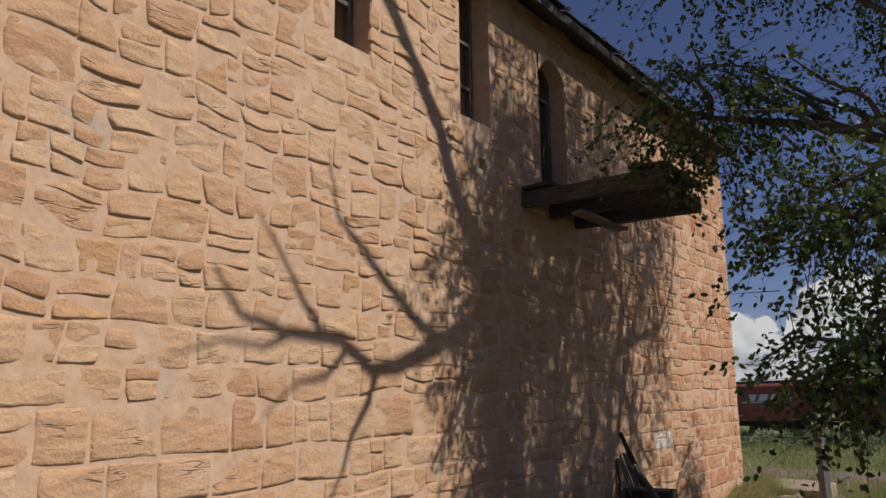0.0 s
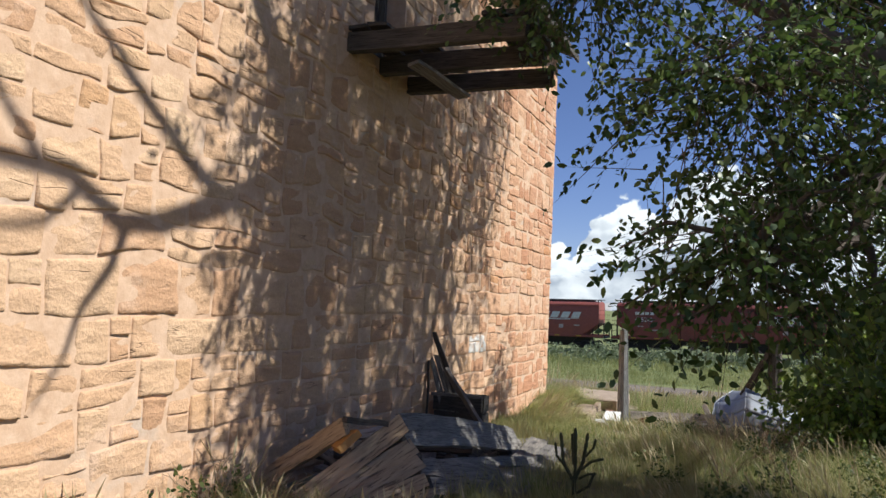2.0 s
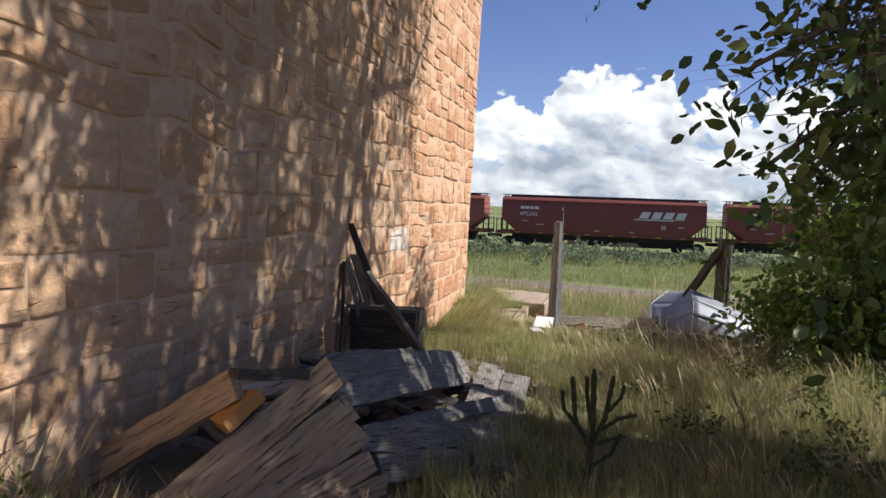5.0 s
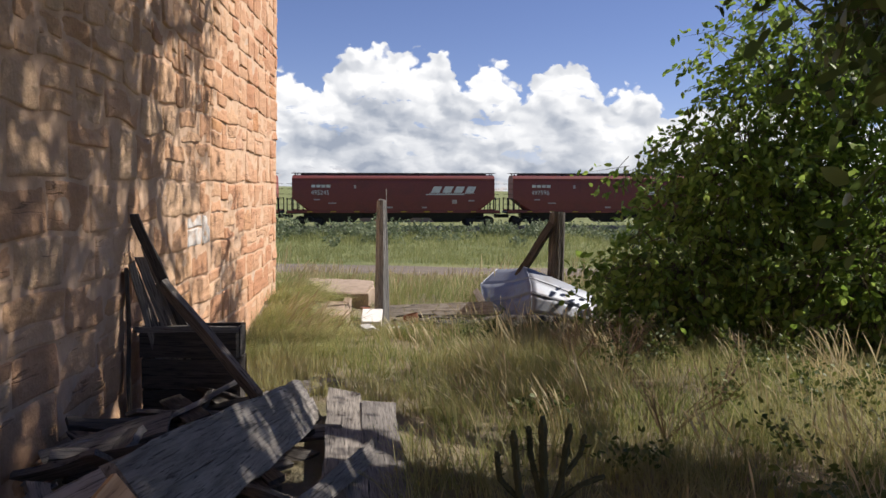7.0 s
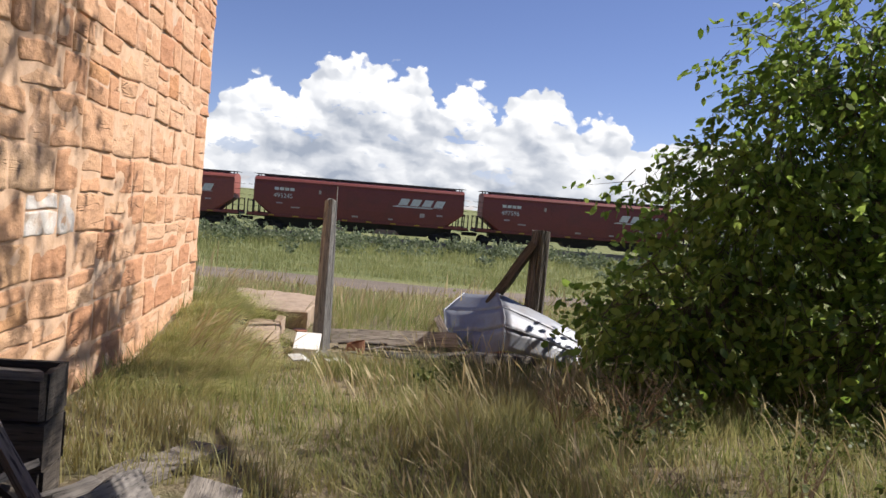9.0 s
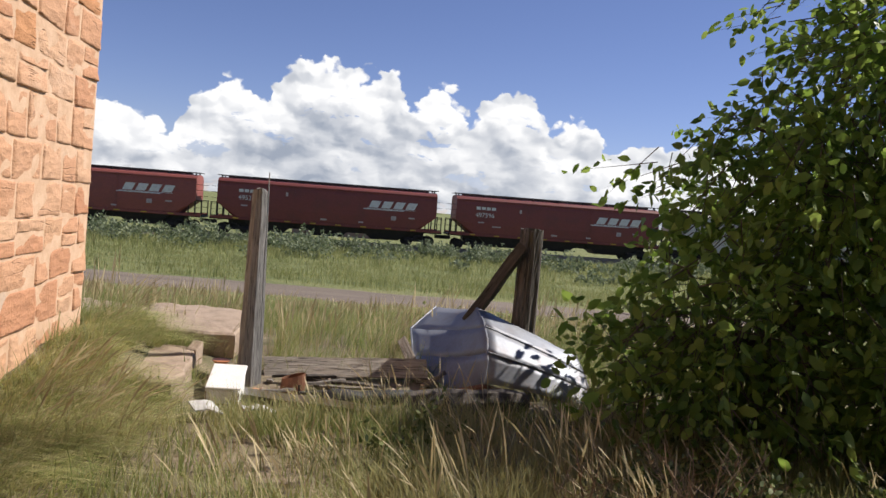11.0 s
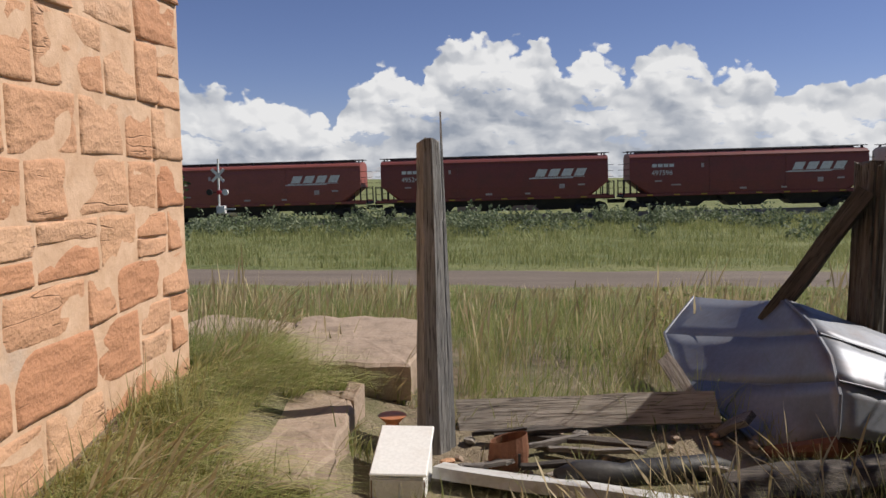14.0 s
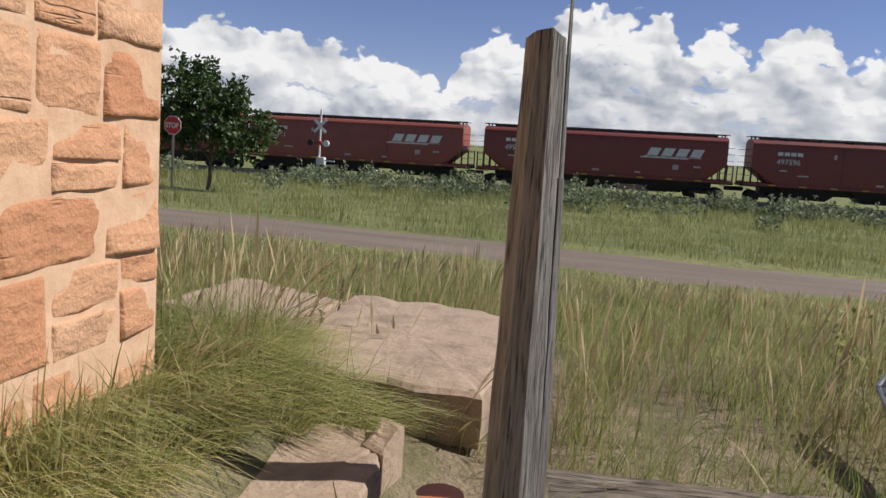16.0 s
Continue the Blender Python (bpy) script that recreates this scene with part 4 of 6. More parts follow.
roof()
for g in (WY0 + 0.1, WY1 - 0.1):                          # gable ends
    bm = bmesh.new()
    bm.faces.new([bm.verts.new(v) for v in ((WX - 0.3, g, WTOP - 0.3), (-10.7, g, WTOP + 2.75), (-16.3, g, WTOP - 0.3))])
    bmesh.ops.extrude_face_region(bm, geom=bm.faces[:])
    bmesh.ops.translate(bm, verts=bm.verts[-3:], vec=(0, -0.2 if g > 0 else 0.2, 0))
    tagged(finish("wall_gable", bm, MORTAR), "stone gable", "wall", kind="structure")


def loading_platform():
    root = empty("loading_platform", (WX, 9.2, 3.7), label="broken dark timber platform under the upper door", category="platform")
    for y, z, ln in ((8.5, 3.92, 1.95), (9.25, 3.90, 1.9), (10.0, 3.88, 1.85)):
        board("joist", (WX - 0.2, y, z), (WX + ln, y - 0.03, z - 0.02), 0.12, 0.2, WOOD_DARK, int(y * 10), "", parent=root)
    for k, (x, a, b) in enumerate(((0.12, 8.42, 10.12), (0.36, 8.42, 10.1), (0.6, 8.9, 10.1), (1.6, 8.4, 10.05), (1.83, 8.44, 9.7))):
        board("deck_board", (WX + x, a, 4.07), (WX + x + 0.03, b, 4.05), 0.21, 0.04, WOOD_DARK, k + 70, "", parent=root)
    board("hanging_board", (WX + 0.75, 8.5, 3.66), (WX + 0.9, 9.6, 3.58), 0.18, 0.035, WOOD_X, 78, "pale hanging board", parent=root)


loading_platform()

# ---- heap of boards against the wall ----
HEAP = "boards in the heap against the wall"


def loose(a, b, w, t, mat, seed, label, roll=0, **k):
    o = board("loose_board", a, b, w, t, mat, seed, label, roll, **k)
    return tagged(o, group=HEAP)




def door_frame():
    root = empty("broken_door", (-4.0, 7.3, -0.3), label="collapsed tan plank door leaning on the heap", category="door")
    down = (0.32, -0.12, -0.6)
    board("rail", (-4.98, 7.42, -0.44), (-4.08, 7.33, 0.16), 0.15, 0.07, WOOD_TAN, 1, "", across=down, parent=root)
    board("rail", (-4.34, 7.02, -0.46), (-3.76, 7.80, 0.16), 0.17, 0.05, WOOD_TAN, 2, "", across=down, parent=root)
    board("end_rail", (-4.08, 7.30, 0.215), (-3.86, 7.72, 0.15), 0.05, 0.05, WOOD_DARK, 3, "dark end rail", parent=root)
    board("end_rail", (-5.0, 7.48, -0.47), (-4.34, 7.12, -0.50), 0.10, 0.06, WOOD_TAN, 12, "", roll=60, parent=root)
    for k, (a, b, w) in enumerate((((-4.17, 7.06, -0.48), (-3.68, 7.86, -0.03), 0.15), ((-4.04, 7.12, -0.49), (-3.62, 7.86, -0.17), 0.14), ((-3.96, 7.15, -0.50), (-3.54, 7.86, -0.31), 0.12), ((-3.84, 7.16, -0.50), (-3.47, 7.86, -0.43), 0.10))):
        board("plank", a, b, w, 0.028, WOOD_TAN, k + 5, "", across=(0.22, -0.12, -0.6), parent=root)
    board("block", (-4.13, 7.24, -0.04), (-4.02, 7.38, 0.10), 0.12, 0.07, plain("orange_worn_wood", (0.42, 0.2, 0.05), 0.7), 13, "orange worn block", parent=root)


door_frame()


def grey_slab(corner, far, near, thick, seed, label, splits=3):
    """A warped panel of grey boards; corner, its far end and its near end give the plane."""
    o, u, v = Vector(corner), Vector(far) - Vector(corner), Vector(near) - Vector(corner)
    root = empty("plank_panel", o, label=label, category="board panel")
    tagged(root, group=HEAP)
    for k in range(splits):
        rng = random.Random(seed + k)
        a = v * ((k + 0.5) / splits)
        me = plank_mesh("plank", u.length * rng.uniform(0.94, 1.02), v.length / splits * 0.96, thick, seed * 9 + k, cup=-0.05, ragged=0.035, seg=10)
        me.materials.append(WOOD_X)
        ob = new("plank", me)
        x, y = u.normalized(), v.normalized()
        z = x.cross(y).normalized()
        y = z.cross(x)
        ob.parent = root
        ob.matrix_local = Matrix.Translation(a + u * (0.5 + rng.uniform(-0.03, 0.03))) @ Matrix((x, y, z)).transposed().to_4x4()
    return root


grey_slab((-3.88, 7.76, 0.23), (-3.72, 11.05, -0.34), (-3.71, 7.85, -0.05), 0.045, 3, "warped wide grey plank panel on the heap", 2)
grey_slab((-3.68, 7.95, -0.17), (-3.22, 8.75, -0.33), (-3.50, 7.93, -0.46), 0.045, 5, "grey plank panel lying against the heap", 2)
grey_slab((-3.52, 11.25, -0.47), (-3.32, 8.6, -0.45), (-3.05, 11.1, -0.52), 0.06, 7, "pair of thick cracked grey planks", 2)
grey_slab((-3.68, 8.0, -0.20), (-3.16, 10.3, -0.50), (-3.62, 7.97, -0.29), 0.04, 9, "curved grey board along the heap", 1)
loose((-4.27, 7.55, 0.0), (-3.98, 8.25, 0.04), 0.10, 0.03, WOOD_PALE, 51, "narrow pale grey board lying on the heap", 35)


def crate():
    root = empty("wooden_crate", (-4.5, 11.35, -0.66), label="dark open wooden crate standing against the wall", category="crate")
    for k in range(3):
        for y in (-0.24, 0.0):
            board("side_board", (-4.84, 11.35 + y, -0.54 + k * 0.225), (-4.16, 11.35 + y, -0.54 + k * 0.225), 0.03, 0.21, WOOD_DARK, k + 20, "", parent=root, ragged=0.008)
        for x in (-4.83, -4.17):
            board("end_board", (x, 11.13, -0.54 + k * 0.225), (x, 11.33, -0.54 + k * 0.225), 0.03, 0.21, WOOD_DARK, k + 25, "", parent=root, ragged=0.008)
    board("rim", (-4.86, 11.09, 0.01), (-4.15, 11.09, 0.02), 0.05, 0.04, WOOD_X, 29, "", parent=root)
    board("base", (-4.83, 11.23, -0.655), (-4.17, 11.23, -0.655), 0.22, 0.03, WOOD_DARK, 28, "", parent=root)


crate()
for k, (a, b, w) in enumerate((((-4.42, 11.22, -0.35), (-4.885, 11.12, 0.80), 0.07), ((-4.86, 10.92, -0.62), (-4.885, 10.97, 0.44), 0.08), ((-4.66, 11.16, -0.5), (-4.875, 11.03, 0.47), 0.05), ((-4.60, 11.20, -0.5), (-4.87, 11.1, 0.40), 0.05), ((-4.52, 11.25, -0.5), (-4.86, 11.14, 0.52), 0.07), ((-4.45, 11.28, -0.5), (-4.84, 11.2, 0.60), 0.06), ((-4.38, 11.32, -0.5), (-4.80, 11.26, 0.42), 0.05))):
    loose(a, b, w, 0.025, WOOD_X if k > 1 else WOOD_DARK, k + 40, "narrow grey slat leaning on the wall behind the crate" if k > 1 else "dark board leaning on the wall behind the crate", 80)
loose((-3.88, 10.42, -0.30), (-4.66, 11.06, 0.33), 0.12, 0.04, WOOD_X, 50, "grey batten with nail holes leaning on the crate", 70)
rng = random.Random(77)
for k in range(84):
    y = rng.uniform(7.7, 11.0)
    x = rng.uniform(-4.75, -3.75) if y < 10.6 else rng.uniform(-4.3, -3.85)
    L, th = rng.uniform(0.3, 0.95), rng.uniform(0, math.pi)
    z = ground_z(x, y) + rng.uniform(0.02, 0.3 if x < -4.1 else 0.1)
    dx, dy, dz = math.cos(th) * L / 2, math.sin(th) * L / 2, rng.uniform(-0.1, 0.1)
    x = max(x, WX + 0.08 + abs(dx))
    loose((x - dx, y - dy, z - dz), (x + dx, y + dy, z + dz), rng.uniform(0.05, 0.15), rng.uniform(0.02, 0.04), rng.choice((WOOD_X, WOOD_X, WOOD_DARK)), k + 100, "broken grey scrap board in the heap", rng.uniform(-40, 40), ragged=0.03)
for k, (x, y, L) in enumerate(((-3.95, 11.5, 0.9), (-3.75, 11.9, 0.7))):
    loose((x - 0.2, y - L / 2, ground_z(x, y) + 0.04), (x + 0.1, y + L / 2, ground_z(x, y) + 0.02), 0.22, 0.04, WOOD_X, k + 60, "flat grey board lying in the grass")

# ---- fallen railing beside the path ----


def railing():
    a, b = Vector((-2.44, 5.45, -0.09)), Vector((-1.25, 7.36, -0.11))
    root = empty("fallen_railing", (-1.6, 6.6, -0.5), label="fallen section of pale wooden railing in the grass", category="railing")
    board("top_rail", a, b, 0.12, 0.06, WOOD_PALE, 1, "", roll=-12, parent=root)
    for k in range(6):
        p = a.lerp(b, 0.1 + k * 0.16)
        board("baluster", p + Vector((0.02, 0.05, -0.02)), p + Vector((-0.16, -0.10, -0.62)), 0.10, 0.04, WOOD_PALE if k == 1 else WOOD_TAN, k + 3, "", roll=25, parent=root)
    board("bottom_rail", a + Vector((-0.14, -0.05, -0.46)), b + Vector((-0.14, -0.05, -0.5)), 0.09, 0.05, WOOD_X, 11, "", parent=root)


railing()

# ---- cholla cactus ----
CACTUS = plain("dark_cholla", (0.045, 0.055, 0.025), 0.8, dirt=(0.10, 0.085, 0.05), amount=0.4, scale=14, bump=0.9)


def cholla(x, y):
    z = ground_z(x, y)
    root = empty("cholla_cactus", (x, y, z), label="dark branching cholla cactus in the grass", category="cactus")
    arms = [tuple(Vector(v) * 0.84 for v in t[:3]) + (t[3] * 0.9,) for t in [((0, 0, -0.05), (0.02, 0, 0.3), (0.0, 0.02, 0.80), 0.033), ((0.01, 0, 0.22), (-0.11, -0.02, 0.42), (-0.15, -0.02, 0.74), 0.028), ((0.0, 0, 0.2), (0.10, 0.02, 0.45), (0.14, 0.03, 0.76), 0.028), ((0.08, 0.02, 0.36), (0.19, 0.0, 0.46), (0.32, 0.02, 0.50), 0.022),
            ((0.06, 0, 0.26), (0.17, -0.03, 0.33), (0.25, -0.03, 0.34), 0.02), ((-0.08, 0, 0.36), (-0.2, 0.03, 0.48), (-0.22, 0.03, 0.62), 0.022), ((0.0, 0.01, 0.4), (-0.04, 0.1, 0.58), (-0.05, 0.12, 0.72), 0.024), ((0.03, 0, 0.1), (0.16, 0.05, 0.18), (0.22, 0.06, 0.34), 0.022), ((0.12, 0.02, 0.5), (0.2, 0.05, 0.6), (0.22, 0.05, 0.7), 0.02)]]
    for k, (a, b, c, r) in enumerate(arms):
        rng = random.Random(k)
        bm = bmesh.new()
        pts = [Vector(a).lerp(Vector(b), i / 5) if i < 5 else Vector(b).lerp(Vector(c), (i - 5) / 7) for i in range(13)]
        tube(bm, pts, [r * 0.62 * (0.86 + 0.26 * (i % 2)) * (0.6 if i == 12 else 1) for i in range(13)], 8)
        for i in range(60):                              # spines
            p = pts[rng.randrange(1, 12)]
            d = Vector((rng.uniform(-1, 1), rng.uniform(-1, 1), rng.uniform(-0.3, 1))).normalized()
            s = d.orthogonal() * 0.002
            bm.faces.new([bm.verts.new(v) for v in (p + d * r * 0.5 - s, p + d * r * 0.5 + s, p + d * (r * 0.62 + 0.018))])
        part("stem", bm, CACTUS, root)


cholla(-2.42, 8.66)

# ---- corner of the building: slabs, box, junk ----
CONCRETE = plain("broken_concrete", (0.38, 0.29, 0.22), 0.95, dirt=(0.19, 0.145, 0.105), amount=0.8, scale=5, bump=1.0)
RUST = plain("rusty_iron", (0.20, 0.085, 0.045), 0.85, dirt=(0.13, 0.05, 0.03), amount=0.6, scale=12, bump=0.6)
GALV = plain("galvanised_sheet", (0.27, 0.285, 0.32), 0.6, 0.7, dirt=(0.22, 0.18, 0.17), amount=0.55, scale=3.5, bump=0.12)
ENAMEL = plain("white_enamel", (0.80, 0.80, 0.78), 0.45, dirt=(0.35, 0.22, 0.12), amount=0.12, scale=6, bump=0.05)
BLACK_TARP = plain("black_plastic", (0.02, 0.02, 0.022), 0.6, scale=5, bump=0.4)
SHEET_WHITE = plain("white_painted_board", (0.52, 0.52, 0.51), 0.75, dirt=(0.25, 0.21, 0.17), amount=0.7, scale=4)


def rock_slab(name, outline, z_top, thick, mat, seed, label, category="slab", tilt=(0, 0)):
    """A broken slab with a ragged rim and an uneven top."""
    bm = bmesh.new()
    pts = []
    n = len(outline)
    for i in range(n):
        a, b = Vector(outline[i]), Vector(outline[(i + 1) % n])
        steps = max(2, int((b - a).length / 0.09))
        for s in range(steps):
            p = a.lerp(b, s / steps)
            q = noise.noise_vector(Vector((p.x * 5, p.y * 5, seed))) * 0.055
            pts.append((p.x + q.x, p.y + q.y))
    c = Vector((sum(p[0] for p in pts) / len(pts), sum(p[1] for p in pts) / len(pts)))
    zt = lambda x, y: z_top + tilt[0] * (x - c.x) + tilt[1] * (y - c.y)
    rings = []
    for shrink, dz in ((1.0, -thick), (1.01, -thick * 0.5), (1.0, -0.02), (0.965, 0.0), (0.7, 0.004), (0.4, 0.0)):
        ring = []
        for x, y in pts:
            px, py = c.x + (x - c.x) * shrink, c.y + (y - c.y) * shrink
            ring.append(bm.verts.new((px, py, zt(px, py) + dz + 0.014 * noise.noise(Vector((px * 6, py * 6, seed + dz))))))
        rings.append(ring)
    m = len(pts)
    for a, b in zip(rings, rings[1:]):
        for k in range(m):
            bm.faces.new((a[k], a[(k + 1) % m], b[(k + 1) % m], b[k]))
    mid = bm.verts.new((c.x, c.y, z_top))
    for k in range(m):
        bm.faces.new((rings[-1][k], rings[-1][(k + 1) % m], mid))
    return tagged(finish(name, bm, mat), label, category)


rock_slab("concrete_slab", [(-4.42, 16.3), (-4.15, 15.95), (-3.72, 15.9), (-3.74, 16.7), (-3.80, 17.42), (-4.1, 17.45), (-4.4, 17.2)], -0.74, 0.3, CONCRETE, 2, "broken sandy concrete slab by the corner", tilt=(0.03, 0.0))
rock_slab("concrete_slab", [(-4.55, 17.95), (-3.9, 17.82), (-3.52, 17.78), (-3.45, 18.6), (-3.5, 19.4), (-3.9, 19.6), (-4.75, 19.6)], -0.66, 0.26, CONCRETE, 5, "cracked sandy concrete slab in the grass")
rock_slab("concrete_slab", [(-5.9, 19.0), (-4.95, 18.7), (-4.85, 19.7), (-5.8, 20.1)], -0.74, 0.25, CONCRETE, 8, "low sandy concrete slab half buried in grass")
rock_slab("stone_block", [(-3.90, 17.24), (-3.79, 17.18), (-3.74, 17.36), (-3.86, 17.42)], -0.70, 0.32, CONCRETE, 11, "upright sandy stone block beside the slab", "stone", tilt=(0.2, 0.3))
rock_slab("stone_block", [(-4.62, 15.55), (-4.3, 15.4), (-4.05, 15.6), (-4.2, 15.85), (-4.5, 15.85)], -0.72, 0.25, CONCRETE, 13, "pale rough stone in the grass", "stone")


def meter_box():
    x0, x1, y0, y1, zb = -3.545, -3.265, 16.37, 16.80, -1.02
    root = empty("metal_box", (-3.4, 16.55, zb), label="white enamel metal box with a sloping lid", category="box")
    bm = bmesh.new()
    lo = [(x0, y0, zb), (x1, y0, zb), (x1, y1, zb), (x0, y1, zb)]
    hi = [(x0, y0, -0.885), (x1, y0, -0.885), (x1, y1, -0.775), (x0, y1, -0.775)]
    A, B = [bm.verts.new(v) for v in lo], [bm.verts.new(v) for v in hi]
    bm.faces.new(A[::-1])
    bm.faces.new(B)
    for k in range(4):
        bm.faces.new((A[k], A[(k + 1) % 4], B[(k + 1) % 4], B[k]))
    bmesh.ops.bevel(bm, geom=bm.edges[:], offset=0.008, segments=2, affect="EDGES")
    bmesh.ops.translate(bm, verts=bm.verts, vec=(3.4, -16.55, -zb))
    part("body", bm, ENAMEL, root)
    bm = bmesh.new()
    box_bm(bm, (0.295, 0.45, 0.018), (0, 0.035, 0.206), Matrix.Rotation(math.atan2(0.11, 0.43), 3, "X"), bevel=0.006)
    part("lid", bm, ENAMEL, root)
    for xx in (-0.135, 0.0, 0.135):
        part("seam", box_bm(bmesh.new(), (0.006, 0.006, 0.11), (xx, -0.184, 0.07)), RUST if xx else ENAMEL, root)
    part("rust_edge", box_bm(bmesh.new(), (0.27, 0.006, 0.018), (0.0, -0.184, 0.012)), RUST, root, "rusty lower edge")


meter_box()
board("fallen_beam", (-3.14, 17.42, -0.89), (-1.56, 17.46, -0.82), 0.2, 0.05, WOOD_PALE, 4, "long pale grey board on edge between the posts", across=(0, -0.5, -0.87))
board("board_stub", (-1.80, 17.82, -0.58), (-1.58, 17.45, -0.94), 0.1, 0.04, WOOD_PALE, 6, "short leaning board stub", roll=40)
board("board_stub", (-1.60, 17.44, -1.0), (-1.40, 17.22, -0.8), 0.12, 0.04, WOOD_X, 7, "short broken board under the dome", roll=20)
board("brace_pole", (-1.08, 18.0, -0.40), (-0.62, 17.66, 0.50), 0.12, 0.11, WOOD_DARK, 8, "dark pole bracing the round post", category="pole")


board("painted_board", (-3.24, 16.70, -0.965), (-1.95, 16.30, -0.955), 0.27, 0.06, SHEET_WHITE, 301, "flat white-painted board lying on the ground", roll=-16, ragged=0.03)
bm = bmesh.new()
tube(bm, [(-2.59 + 0.12 * i, 16.62 + 0.025 * i + 0.02 * math.sin(i * 2.0), ground_z(-2.2, 16.4) + 0.05 + 0.015 * math.sin(i * 1.3)) for i in range(9)], [0.04, 0.06, 0.07, 0.06, 0.075, 0.07, 0.06, 0.065, 0.04], 10)
tagged(finish("plastic_roll", bm, BLACK_TARP, smooth=True), "crumpled black plastic roll in the grass", "plastic roll")
bm = bmesh.new()
tube(bm, [(-1.85 + 0.16 * i, 16.2 + 0.05 * i, ground_z(-1.3, 16.3) + 0.1) for i in range(8)], [0.12, 0.14, 0.15, 0.14, 0.13, 0.14, 0.13, 0.1], 9)
tagged(finish("log", bm, WOOD_DARK), "dark rotten log lying in shade", "log")


def rusty_tray():
    x, y = -2.84, 16.88
    z = ground_z(x, y)
    root = empty("rusty_can", (x, y, z), label="crushed orange rusty can among the rubble", category="can")
    bm = bmesh.new()
    vs = [[bm.verts.new((0.11 * math.cos(a) * s, 0.08 * math.sin(a) * s, h + 0.03 * math.cos(a) * s)) for a in [k * math.pi / 8 for k in range(16)]] for s, h in ((1, 0), (1.05, 0.1), (0.95, 0.19), (0.9, 0.185), (0.85, 0.02))]
    for a, b in zip(vs, vs[1:]):
        for k in range(16):
            bm.faces.new((a[k], a[(k + 1) % 16], b[(k + 1) % 16], b[k]))
    bm.faces.new(vs[0][::-1])
    bm.faces.new(vs[-1])
    part("body", bm, RUST, root)
    part("handle", box_bm(bmesh.new(), (0.015, 0.012, 0.07), (0.06, -0.088, 0.09)), CAR_BLACK, root)


rusty_tray()
bm = bmesh.new()
for r1, r2, a, b in ((0.035, 0.035, 0, 0.12), (0.055, 0.04, 0.12, 0.14), (0.04, 0.04, 0.14, 0.2), (0.05, 0.085, 0.2, 0.235)):
    cyl_bm(bm, r1, r2, (-3.52, 17.02, -1.0 + a), (-3.52, 17.02, -1.0 + b), 16)
tagged(finish("insulator_pipe", bm, plain("copper_orange_iron", (0.55, 0.22, 0.09), 0.5, 0.3, scale=9)), "orange rusted pipe fitting beside the post", "pipe")
rng = random.Random(4)
for k in range(22):                                       # rubble between the box, the post and the dome
    x, y = rng.uniform(-3.2, -1.2), rng.uniform(16.75, 17.35)
    s = rng.uniform(0.02, 0.055)
    bm = bmesh.new()
    bmesh.ops.create_icosphere(bm, subdivisions=1, radius=s)
    for v in bm.verts:
        v.co = Vector((v.co.x * 1.3, v.co.y, v.co.z * 0.65)) * rng.uniform(0.75, 1.2)
    o = tagged(finish("rubble_stone", bm, rng.choice((CONCRETE, CONCRETE, STONE, WOOD_X))), "small broken piece of rubble on the ground", "rubble", group="rubble by the posts")
    o.location = (x, y, ground_z(x, y) + s * 0.3)
    o.rotation_euler = (0, 0, rng.uniform(0, 6))
for k in range(9):
    x, y, th = rng.uniform(-3.1, -1.6), rng.uniform(16.7, 17.3), rng.uniform(-0.5, 0.5)
    L = rng.uniform(0.3, 0.8)
    z = ground_z(x, y) + 0.05
    o = board("loose_stick", (x - L / 2, y - L / 2 * th, z), (x + L / 2, y + L / 2 * th, z + 0.03), rng.uniform(0.03, 0.08), 0.025, rng.choice((WOOD_X, WOOD_DARK)), k + 200, "broken stick among the rubble", category="stick")
for k, (x, y, w, d) in enumerate(((-3.0, 15.55, 0.22, 0.07), (-3.4, 15.45, 0.2, 0.16), (1.2, 14.6, 0.2, 0.06), (1.9, 14.7, 0.25, 0.07))):
    me = plank_mesh("scrap_sheet", w, d, 0.012, k + 300, cup=0.02, ragged=0.02)
    me.materials.append(SHEET_WHITE)
    o = tagged(new("scrap_sheet", me), "small white scrap of sheet in the grass", "scrap")
    o.matrix_world = pose(x, y, ground_z(x, y) + 0.09, 10, 5, 20 * k)


